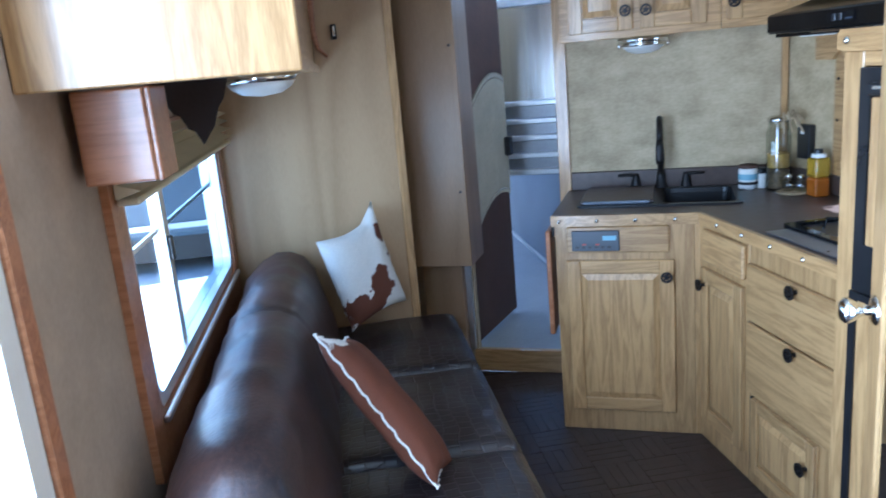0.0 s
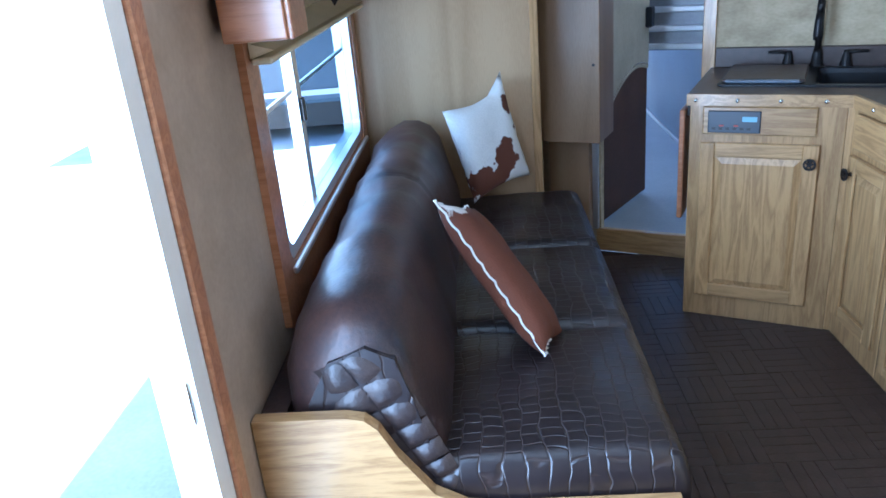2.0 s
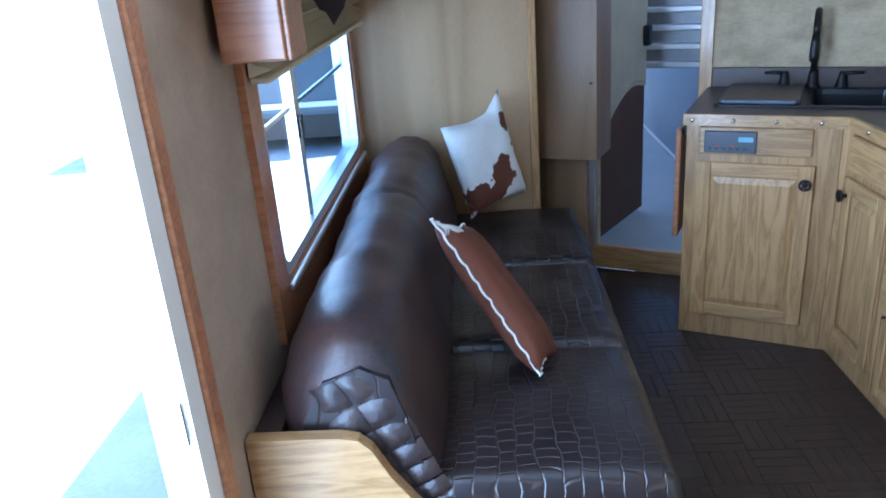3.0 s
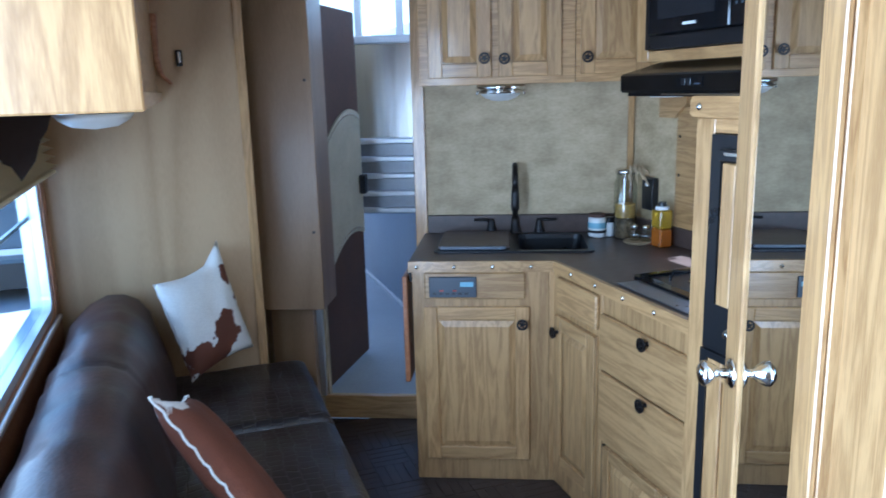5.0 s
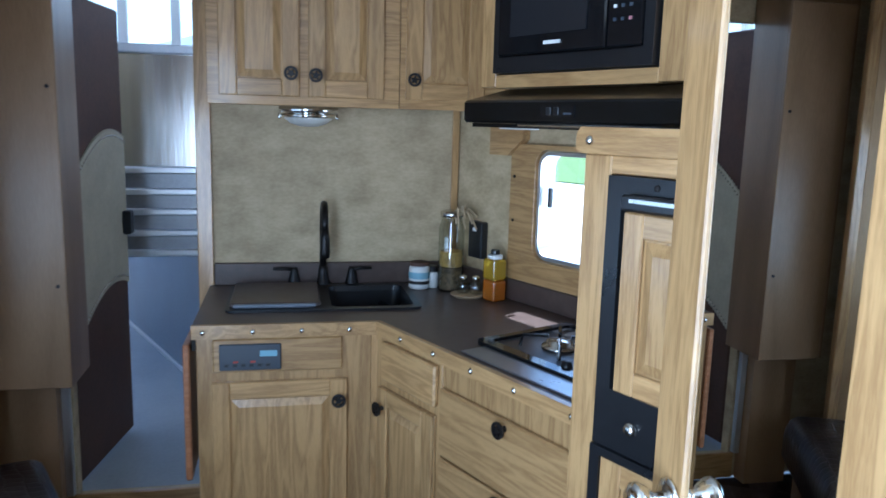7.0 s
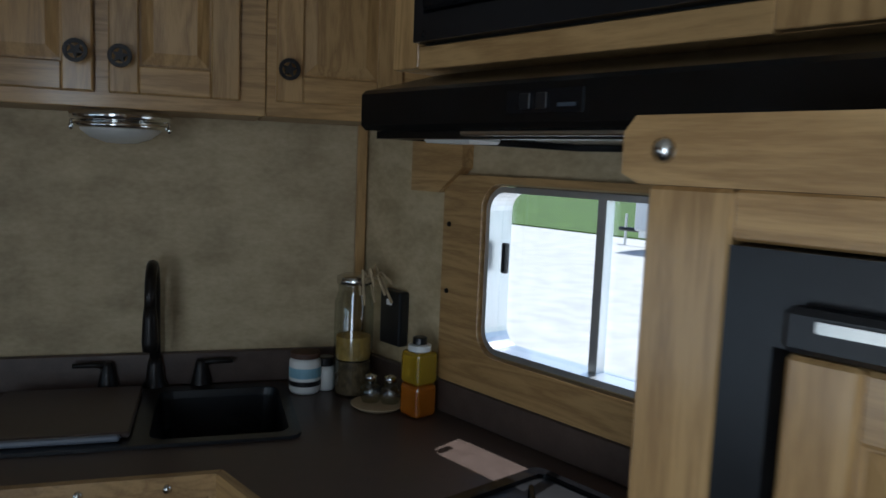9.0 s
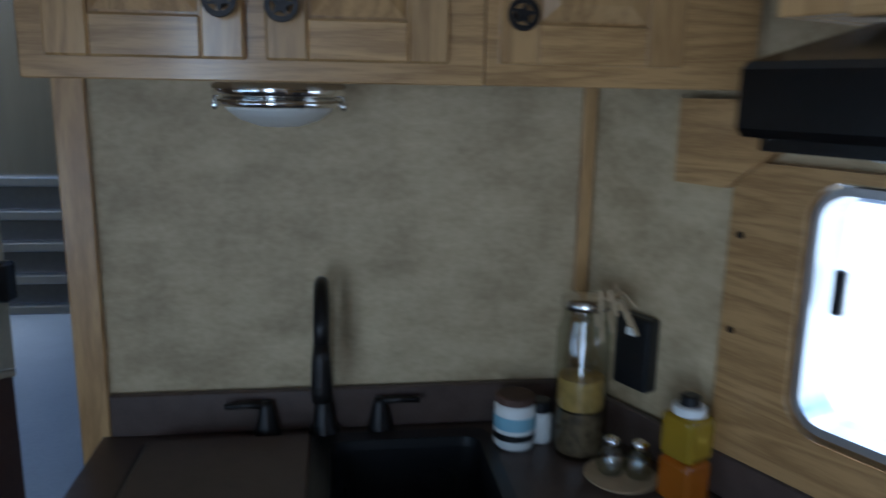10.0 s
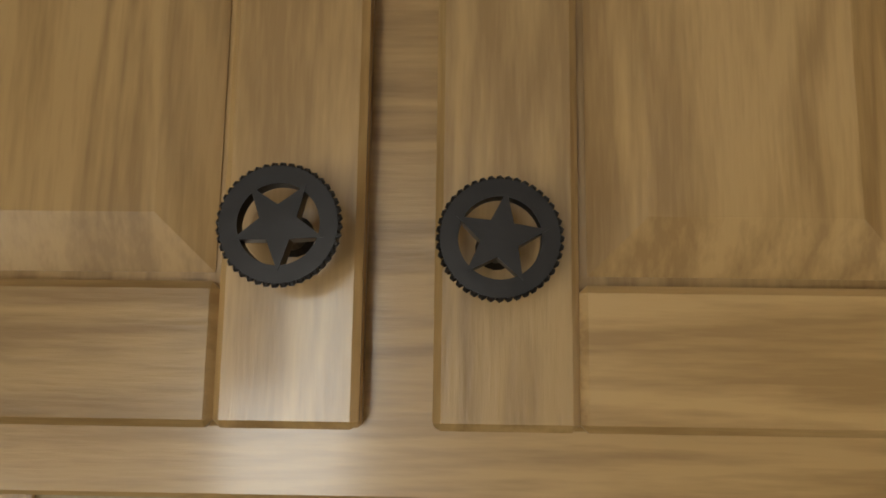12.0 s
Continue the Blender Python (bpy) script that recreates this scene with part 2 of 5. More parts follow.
DISPLAY = plain("grey_panel", (0.05, 0.06, 0.075), 0.3)
BOARD = material("pale_card", (0.78, 0.74, 0.66), 0.5, vary=0.05)
ROPE = material("twine", (0.45, 0.34, 0.20), 0.8, bump=0.4)


def glass_material(name, tint=(1, 1, 1), mixed=0.08):
    m = bpy.data.materials.new(name)
    m.use_nodes = True
    nt = m.node_tree
    out = nt.nodes["Material Output"]
    tr, gl, mx = nt.nodes.new("ShaderNodeBsdfTransparent"), nt.nodes.new("ShaderNodeBsdfGlossy"), nt.nodes.new("ShaderNodeMixShader")
    tr.inputs[0].default_value = (*tint, 1)
    gl.inputs["Roughness"].default_value = 0.03
    mx.inputs[0].default_value = mixed
    nt.links.new(tr.outputs[0], mx.inputs[1])
    nt.links.new(gl.outputs[0], mx.inputs[2])
    nt.links.new(mx.outputs[0], out.inputs[0])
    return m


PANE = glass_material("window_glass", (0.95, 0.97, 0.97), 0.06)
TINTED = glass_material("tinted_glass", (0.62, 0.68, 0.72), 0.06)
JARGLASS = glass_material("jar_glass", (0.82, 0.84, 0.80), 0.14)
FROST = plain("frosted_glass", (0.78, 0.76, 0.70), 0.3, Transmission_Weight=0.2)

# ---- builders ----
SLANT = pose(0, 0, 0, 0, 0, -24.3)
FLAT = Matrix()


def box(bm, x0, x1, y0, y1, z0, z1, bevel=0.0, seg=1):
    r = bmesh.ops.create_cube(bm, size=1)
    vs = r["verts"]
    for v in vs:
        v.co = Vector(((x0 + x1) / 2 + v.co.x * (x1 - x0), (y0 + y1) / 2 + v.co.y * (y1 - y0), (z0 + z1) / 2 + v.co.z * (z1 - z0)))
    if bevel:
        es = list({e for v in vs for e in v.link_edges})
        bmesh.ops.bevel(bm, geom=es, offset=bevel, segments=seg, affect="EDGES", profile=0.5)
    return bm


def cyl(bm, c, r, h, axis="z", n=20, r2=None, bevel=0.0):
    r_ = bmesh.ops.create_cone(bm, cap_ends=True, segments=n, radius1=r, radius2=r if r2 is None else r2, depth=h)
    turn = {"z": Matrix(), "x": Matrix.Rotation(math.pi / 2, 4, "Y"), "y": Matrix.Rotation(-math.pi / 2, 4, "X")}[axis]
    bmesh.ops.transform(bm, matrix=Matrix.Translation(c) @ turn, verts=r_["verts"])
    return bm


def lathe(bm, c, profile, n=24, axis="z"):
    """Profile of (radius, height) turned about an axis through c."""
    turn = {"z": Matrix(), "x": Matrix.Rotation(math.pi / 2, 4, "Y"), "y": Matrix.Rotation(-math.pi / 2, 4, "X"), "-y": Matrix.Rotation(math.pi / 2, 4, "X"), "-x": Matrix.Rotation(-math.pi / 2, 4, "Y")}[axis]
    m = Matrix.Translation(c) @ turn
    rings = [[bm.verts.new(m @ Vector((max(r, 1e-4) * math.cos(2 * math.pi * k / n), max(r, 1e-4) * math.sin(2 * math.pi * k / n), z))) for k in range(n)] for r, z in profile]
    for a, b in zip(rings, rings[1:]):
        for k in range(n):
            bm.faces.new((a[k], a[(k + 1) % n], b[(k + 1) % n], b[k]))
    bm.faces.new(rings[0][::-1])
    bm.faces.new(rings[-1])
    return bm


def tube(bm, pts, r, n=10):
    """A round bar along points."""
    rings = []
    for i, p in enumerate(pts):
        p = Vector(p)
        d = (Vector(pts[min(i + 1, len(pts) - 1)]) - Vector(pts[max(i - 1, 0)])).normalized()
        a = d.orthogonal().normalized() if not rings else (rings[-1][1] - d * rings[-1][1].dot(d)).normalized()
        b = d.cross(a)
        rr = r[i] if isinstance(r, (list, tuple)) else r
        rings.append(([bm.verts.new(p + rr * (a * math.cos(2 * math.pi * k / n) + b * math.sin(2 * math.pi * k / n))) for k in range(n)], a))
    for (u, _), (v, _) in zip(rings, rings[1:]):
        for k in range(n):
            bm.faces.new((u[k], u[(k + 1) % n], v[(k + 1) % n], v[k]))
    bm.faces.new(rings[0][0][::-1])
    bm.faces.new(rings[-1][0])
    return bm


def extrude(bm, outline, lo, hi, axis="y"):
    """A closed outline of (u, v) swept between lo and hi: axis y takes (x, z), x takes (y, z), z takes (x, y)."""
    place = {"y": lambda u, v, w: (u, w, v), "x": lambda u, v, w: (w, u, v), "z": lambda u, v, w: (u, v, w)}[axis]
    a = [bm.verts.new(place(u, v, lo)) for u, v in outline]
    b = [bm.verts.new(place(u, v, hi)) for u, v in outline]
    n = len(outline)
    for k in range(n):
        bm.faces.new((a[k], a[(k + 1) % n], b[(k + 1) % n], b[k]))
    bm.faces.new(a[::-1])
    bm.faces.new(b)
    bmesh.ops.recalc_face_normals(bm, faces=bm.faces)
    return bm


def rounded(x0, x1, z0, z1, r, n=6):
    pts = []
    for cx, cz, a0 in ((x1 - r, z0 + r, -90), (x1 - r, z1 - r, 0), (x0 + r, z1 - r, 90), (x0 + r, z0 + r, 180)):
        pts += [(cx + r * math.cos(radians(a0 + 90 * k / n)), cz + r * math.sin(radians(a0 + 90 * k / n))) for k in range(n + 1)]
    return pts


def ring_frame(bm, outer, inner, lo, hi, axis):
    """A flat frame between two outlines of equally many points, lo to hi deep."""
    place = {"x": lambda u, v, w: (w, u, v), "y": lambda u, v, w: (u, w, v), "z": lambda u, v, w: (u, v, w)}[axis]
    rows = [[bm.verts.new(place(u, v, w)) for u, v in line] for line, w in ((outer, lo), (outer, hi), (inner, hi), (inner, lo))]
    n = len(outer)
    for i in range(4):
        a, b = rows[i], rows[(i + 1) % 4]
        for k in range(n):
            bm.faces.new((a[k], a[(k + 1) % n], b[(k + 1) % n], b[k]))
    bmesh.ops.recalc_face_normals(bm, faces=bm.faces)
    return bm


def link_mesh(name, bm, mat, smooth=False):
    bmesh.ops.recalc_face_normals(bm, faces=bm.faces)
    me = bpy.data.meshes.new(name)
    bm.to_mesh(me)
    bm.free()
    me.materials.append(mat)
    if smooth:
        for p in me.polygons:
            p.use_smooth = True
    return me


def thing(name, label, category, base=(0, 0, 0), frame_m=FLAT, group="", kind=""):
    ob = new(name)
    ob.matrix_world = frame_m @ Matrix.Translation(base)
    ob.empty_display_size = 0.05
    ob["base"] = base
    return tagged(ob, label, category, group, kind)


def part(name, bm, mat, parent, label="", smooth=False):
    """One mesh under a thing or a part; coordinates are those of the thing's frame."""
    root = parent
    while root.parent:
        root = root.parent
    bmesh.ops.translate(bm, verts=bm.verts, vec=-Vector(root["base"]))
    ob = new(name, link_mesh(name, bm, mat, smooth))
    ob.parent = parent
    return tagged(ob, label)


def structure(name, bm, mat, label, category, frame_m=FLAT):
    ob = new(name, link_mesh(name, bm, mat))
    ob.matrix_world = frame_m
    return tagged(ob, label, category, kind="structure")


def B():
    return bmesh.new()


def bx(*a, **k):
    return box(bmesh.new(), *a, **k)

# ---- structure ----
XL, XR, YF, CEILING = -0.502, 1.843, -1.3, 2.06
DB, DF, DU, XC, TOPZ = 3.38, 2.817, 3.051, 1.281, 0.896
PHI = radians(24.3)


def slant_y(x, d):
    return (d - math.sin(PHI) * x) / math.cos(PHI)


structure("floor", extrude(B(), [(XL - 0.05, YF), (XR, YF), (XR, slant_y(XR, DB)), (XL - 0.05, slant_y(XL, DB))], -0.06, -0.004, "z"), JOINT,
          "dark wood-look basket-weave parquet floor", "floor")
structure("ceiling", extrude(B(), [(XL - 0.1, YF), (XR + 0.06, YF), (XR + 0.06, slant_y(XR, DB)), (XL - 0.1, slant_y(XL, DB) + 0.1)], CEILING, CEILING + 0.05, "z"), CEIL,
          "pale vinyl ceiling of the trailer", "ceiling")
# left wall: entry doorway y 0.12..1.0, sofa window y 1.66..3.05
b = B()
W0, W1 = XL - 0.05, XL
for y0, y1, z0, z1 in ((YF, 0.05, 0, CEILING), (0.05, 1.02, 1.93, CEILING), (1.02, 1.66, 0, CEILING), (1.66, 3.06, 0, 0.76), (1.66, 3.06, 1.36, CEILING), (3.06, 4.1, 0, CEILING)):
    box(b, W0, W1, y0, y1, z0, z1)
structure("wall_west", b, WALL_L, "taupe mottled vinyl wall with the entry doorway and a window", "wall")
b = B()
for y0, y1, z0, z1 in ((YF, 1.88, 0, CEILING), (1.88, 2.42, 0, 1.06), (1.88, 2.42, 1.42, CEILING), (2.42, 3.2, 0, CEILING)):
    box(b, XR, XR + 0.05, y0, y1, z0, z1)
structure("wall_east", b, WALL, "beige mottled vinyl wall with the kitchen window", "wall")
structure("wall_front", bx(XL - 0.05, XR, YF - 0.05, YF, 0, CEILING), WALL_L, "plain taupe end wall", "wall")
b = B()
for a0, a1, z0, z1 in ((-2.12, -0.90, 0, CEILING), (-0.90, -0.456, 1.93, CEILING), (-0.90, -0.456, 0, 0.10), (-0.456, 0.52, 0, CEILING)):
    box(b, a0, a1, DB, DB + 0.05, z0, z1)
structure("wall_slanted", b, WALL, "beige mottled vinyl wall slanting across the trailer", "wall", SLANT)
structure("partition", bx(XL, 0.235, 3.165, 3.19, 0, CEILING), PANEL, "light oak veneer partition at the sofa's end", "wall")
structure("trim", bx(0.235, 0.272, 3.150, 3.205, 0, CEILING, bevel=0.004), OAK, "light oak edge strip on the partition", "trim")
structure("trim_doorway", bx(-0.456, -0.402, DB - 0.012, DB - 0.001, 0.0, 1.98, bevel=0.003), OAK, "oak casing beside the stall doorway", "trim", SLANT)
structure("trim_corner", bx(0.468, 0.494, DB - 0.02, DB - 0.002, 0.98, CEILING, bevel=0.003), OAK, "narrow oak strip in the kitchen corner", "trim", SLANT)
structure("trim_sill", bx(-0.92, -0.456, DB - 0.016, DB - 0.001, 0.0, 0.115, bevel=0.003), OAK_X, "pale oak riser under the stall doorway", "trim", SLANT)

# entry doorway frame
b = B()
ring_frame(b, [(0.02, -0.02), (1.075, -0.02), (1.075, 1.98), (0.02, 1.98)], [(0.056, 0.006), (1.014, 0.006), (1.014, 1.924), (0.056, 1.924)], W0 - 0.02, W1 + 0.004, "x")
structure("door_frame", b, WHITEPAINT, "white aluminium frame of the entry door", "door frame")
structure("trim_entry", bx(W1 + 0.001, W1 + 0.014, 1.076, 1.125, 0.0, 1.98, bevel=0.004), RED_OAK, "reddish oak casing beside the entry doorway", "trim")
strike = thing("strike_plate", "small steel strike plate on the white door frame", "strike plate", (W1 + 0.004, 0.97, 0.80))
part("plate", bx(W1 - 0.03, W1 - 0.006, 1.006, 1.0135, 0.74, 0.83, bevel=0.003), NICKEL, strike)

# bathroom side: short wall, jamb and mirrored door
structure("wall_bath", bx(0.905, 0.95, YF, 0.64, 0, CEILING), PANEL, "oak veneer wall of the wash room", "wall")
DOOR_M = Matrix.Translation((1.05, 1.25, 0)) @ Matrix.Rotation(radians(-23), 4, "Z")
JAMB_M = DOOR_M
DOOR_M = Matrix.Translation((1.032, 1.262, 0)) @ Matrix.Rotation(radians(-24.4), 4, "Z")
structure("jamb", bx(-0.018, 0.03, -0.62, -0.462, 0, CEILING, bevel=0.005), OAK, "light oak door jamb", "trim", JAMB_M)
structure("wall_bath_back", bx(0.905, XR, 0.64, 0.68, 0, CEILING), PANEL, "oak veneer wall behind the refrigerator", "wall")

# ---- outdoors ----
g = bmesh.new()
bmesh.ops.create_grid(g, x_segments=2, y_segments=2, size=600)
bmesh.ops.translate(g, verts=g.verts, vec=(0, 0, -0.55))
structure("ground", g, GRAVEL, "pale sunlit gravel yard", "ground")
g = B()
extrude(g, [(20.0, -80), (160, -80), (160, 160), (20.0, 160)], -0.549, -0.50, "z")
structure("lawn", g, GRASS, "bright green grass field beyond the yard", "grass")


def tree(x, y, h, seed):
    rnd = random.Random(seed)
    t = thing("tree", "green leafy tree in the distance", "tree", (x, y, -0.55), group="far trees")
    part("trunk", tube(B(), [(x, y, -0.55), (x + 0.1, y, h * 0.3), (x, y + 0.2, h * 0.7)], [0.25, 0.18, 0.07], 8), LEATHER_BROWN, t)
    b = B()
    for _ in range(260):
        v = Vector((rnd.gauss(0, 1), rnd.gauss(0, 1), rnd.gauss(0, 1))).normalized() * rnd.random() ** 0.4
        c = Vector((x + v.x * h * 0.42, y + v.y * h * 0.42, h * 0.62 + v.z * h * 0.4))
        s = rnd.uniform(0.25, 0.7)
        r = bmesh.ops.create_icosphere(b, subdivisions=1, radius=s)
        for q in r["verts"]:
            q.co = q.co * rnd.uniform(0.6, 1.2) + c
    part("crown", b, LEAF, t)


for k in range(11):
    tree(60 + (k % 3) * 5, 2 + k * 9.5, 6 + (k * 7) % 4, k)


# white stock trailer across the yard
def far_trailer():
    x0, x1, y0, y1, g0 = 17.2, 19.4, 6.7, 12.6, -0.55
    t = thing("livestock_trailer", "white enclosed trailer with tandem wheels parked on gravel", "trailer", (x0, y0, g0))
    part("body", bx(x0, x1, y0, y1, -0.05, 1.7, bevel=0.06, seg=2), WHITEPAINT, t)
    part("skirt", bx(x0 + 0.1, x1 - 0.1, y0 + 0.1, y1 - 0.1, -0.22, -0.05), ALU, t)
    for y in (7.75, 8.45):
        w = part("wheel", cyl(B(), (x0 + 0.05, y, -0.23), 0.31, 0.2, "x", 28), TYRE, t)
        part("rim", cyl(B(), (x0 - 0.06, y, -0.23), 0.17, 0.03, "x", 24), BAND, w)
    part("fender", bx(x0 - 0.1, x0 + 0.05, 7.4, 8.8, 0.1, 0.16, bevel=0.02), WHITEPAINT, t)
    part("tongue", tube(B(), [(18.3, 12.6, -0.12), (18.3, 13.8, -0.12)], 0.06), BLACK, t)
    part("jack", tube(B(), [(18.3, 13.6, -0.55), (18.3, 13.6, 0.3)], 0.04), ALU, t)


far_trailer()


def near_trailer():
    x1, x0, y0, y1 = -0.75, -3.6, 8.5, 14.0
    t = thing("parked_trailer", "dark blue-grey trailer with a white stripe parked outside", "trailer", (x0, y0, -0.55))
    part("body", bx(x0, x1, y0, y1, -0.1, 2.6, bevel=0.05), material("slate_paint", (0.09, 0.12, 0.15), 0.35, vary=0.15, scale=1), t)
    part("stripe", bx(x0 + 0.05, x1 - 0.05, y0 - 0.02, y0 - 0.004, 0.0, 0.06), WHITEPAINT, t, "white painted stripe")
    part("skirt", bx(x0 + 0.2, x1 - 0.15, y0 + 0.2, y1 - 0.2, -0.4, -0.1), BLACK, t)
    for y in (9.0, 9.9):
        w = part("wheel", cyl(B(), (x1 - 0.05, y, -0.2), 0.35, 0.22, "x", 24), TYRE, t)
        part("rim", cyl(B(), (x1 + 0.07, y, -0.2), 0.2, 0.03, "x", 20), NICKEL, w)


near_trailer()

# ---- stall behind the slanted wall ----
structure("stall_floor", bx(-2.3, 0.6, DB + 0.051, 7.2, 0.04, 0.10), STALLFLOOR, "pale grey rubber stall floor", "floor", SLANT)
structure("stall_wall_far", bx(-2.3, 0.6, 7.1, 7.15, 0.1, 1.25), ALU, "bare aluminium stall wall", "wall", SLANT)
# side wall heights are set by how much sky light should reach the stall
structure("stall_wall_east", bx(XR, XR + 0.05, 3.25, 7.4, 0.1, 2.05), ALU, "bare aluminium stall side wall", "wall")
structure("stall_wall_west", bx(-2.3, -2.26, DB + 0.051, 7.1, 0.1, 1.3), ALU, "bare aluminium stall side wall", "wall", SLANT)
# roof out of view, added to keep direct sun off the open door leaf
structure("stall_sun_block", bx(-2.3, 0.6, DB + 0.051, 6.55, 2.32, 2.36), WHITEPAINT, "unseen white roof added to keep sun out of the stall", "ceiling", SLANT)
div = thing("stall_divider", "polished metal stall divider with five horizontal rails", "divider", (-1.0, 4.5, 0.1), SLANT)
part("upper_sheet", bx(-1.5, -0.42, 4.5, 4.53, 1.24, 1.79), STEEL, div, "polished wavy metal sheet")
part("top_rail", bx(-1.5, -0.42, 4.47, 4.55, 1.79, 1.835, bevel=0.006), ALU, div)
part("band", bx(-1.5, -0.42, 4.505, 4.53, 0.80, 1.24), BAND, div, "dull grey metal between the rails")
part("post", bx(-1.55, -1.505, 4.49, 4.54, 0.1, 2.25, bevel=0.004), ALU, div)
part("post", bx(-0.415, -0.37, 4.49, 4.54, 0.1, 2.25, bevel=0.004), ALU, div)
for z in (1.235, 1.13, 1.03, 0.925, 0.825):
    part("rail", bx(-1.5, -0.42, 4.465, 4.504, z - 0.016, z + 0.016, bevel=0.006, seg=2), ALU, div)
for a in (-1.30, -0.90, -0.66):
    part("upright", bx(a - 0.02, a + 0.02, 4.49, 4.53, 1.835, 2.25), WHITEPAINT, div)
wheel_box = thing("wheel_box", "blue-grey rubber-lined wheel box along the stall's side wall", "wheel box", (1.6, 5.6, 0.1))
part("cover", extrude(B(), [(1.33, 0.101), (XR - 0.003, 0.101), (XR - 0.003, 1.02), (1.40, 1.02), (1.36, 1.0), (1.335, 0.95)], 4.1, 7.0, "y"), BLUEGREY, wheel_box)
part("floor_strip", bx(1.312, 1.329, 4.1, 7.0, 0.101, 0.125, bevel=0.003), ALU, wheel_box, "aluminium angle strip")

# stall door leaf, swung open into the stall
LEAF_A, LEAF_W = 81, 0.55
leaf = thing("stall_door", "open door padded in brown leather with a cream hide panel and nailheads", "door", (-0.90, DB + 0.06, 0.12), SLANT)
LEAF_M = Matrix.Translation((-0.925, DB + 0.07, 0)) @ Matrix.Rotation(radians(LEAF_A), 4, "Z")


def leaf_part(name, bm, mat, label="", parent=None, smooth=False):
    bmesh.ops.transform(bm, matrix=LEAF_M, verts=bm.verts)
    return part(name, bm, mat, parent or leaf, label, smooth)


leaf_part("slab", bx(0, LEAF_W, -0.02, 0.02, 0.12, 1.92, bevel=0.008), LEATHER_BROWN, "brown leather padding")
b = B()
def hide_edge(u, base, rise):
    """Height of the hide panel's scalloped edge across the door."""
    return base + rise * math.sin(math.pi * (0.05 + 0.62 * u / LEAF_W))


def scallop(base, rise, tip):
    n = 72
    return [(0.004 + (LEAF_W - 0.008) * k / n, hide_edge((LEAF_W - 0.008) * k / n, base, rise) + (tip if k % 2 else 0)) for k in range(n + 1)]


arc = scallop(1.19, 0.24, 0.012) + scallop(0.60, 0.22, -0.008)[::-1]
extrude(b, arc, -0.026, -0.0205, "y")
cream = leaf_part("hide_panel", b, CREAM, "cream hide panel")
b = B()
for k in range(34):
    u = 0.012 + (LEAF_W - 0.024) * k / 33
    for z in (hide_edge(u, 1.175, 0.24), hide_edge(u, 0.615, 0.22)):
        bmesh.ops.create_icosphere(b, subdivisions=1, radius=0.005, matrix=Matrix.Translation((u, -0.027, z)))
leaf_part("nailheads", b, NICKEL, "row of small nailheads", cream)
leaf_part("latch", bx(LEAF_W - 0.06, LEAF_W - 0.012, -0.06, -0.0265, 1.0, 1.10, bevel=0.006), BLACK, "black paddle latch")

# tall closet beside the doorway
cl = thing("closet", "tall oak closet, coloured darker for shade, between sofa and stall doorway", "closet", (-1.0, 3.2, 0), SLANT)
part("body", bx(-1.13, -0.838, 3.155, 3.372, 0.607, CEILING - 0.004), SHADED_OAK, cl)
part("door", bx(-1.105, -0.836, 3.136, 3.154, 0.607, 1.98, bevel=0.003), SHADED_OAK, cl)
for z in (0.95, 1.58):
    part("screw", cyl(B(), (-0.862, 3.134, z), 0.006, 0.006, "y", 10), BRONZE, cl)
part("plinth", bx(-1.13, -0.935, 3.30, 3.374, 0, 0.606), SHADED_OAK, cl)
part("metal_edge", bx(-0.934, -0.906, 3.345, 3.372, 0.12, 0.606, bevel=0.003), ALU, cl)


# ---- knobs and raised-panel fronts ----
def knob_mesh():
    """A round knob with a star, five openings and a rope rim, facing -y."""
    b = B()
    R_ = 0.0205
    lathe(b, (0, 0, 0), [(0.008, 0.0), (0.006, 0.004), (0.0055, 0.016), (0.0065, 0.0195)], 16, "-y")
    n = 64
    for r0, r1, h0, h1 in ((R_ - 0.0062, R_, 0.019, 0.026),):
        ring_frame(b, [(r1 * math.cos(2 * math.pi * k / n), r1 * math.sin(2 * math.pi * k / n)) for k in range(n)],
                   [(r0 * math.cos(2 * math.pi * k / n), r0 * math.sin(2 * math.pi * k / n)) for k in range(n)], -h1, -h0, "y")
    star = []
    for k in range(10):
        r = 0.0165 if k % 2 == 0 else 0.0068
        star.append((r * math.sin(2 * math.pi * k / 10), r * math.cos(2 * math.pi * k / 10)))
    extrude(b, star, -0.0265, -0.019, "y")
    for k in range(44):
        a = 2 * math.pi * k / 44
        bmesh.ops.create_icosphere(b, subdivisions=1, radius=0.0017, matrix=Matrix.Translation((R_ * math.cos(a), -0.0245, R_ * math.sin(a))))
    return link_mesh("knob", b, BRONZE)


KNOB = knob_mesh()


def add_knob(parent, root_base, x, y, z, turn=0.0, spin=8):
    ob = new("knob", KNOB)
    ob.parent = parent
    ob.matrix_local = Matrix.Translation(Vector((x, y, z)) - Vector(root_base)) @ Matrix.Rotation(turn, 4, "Z") @ Matrix.Rotation(radians(spin), 4, "Y")
    return tagged(ob, "dark bronze star knob with rope rim")


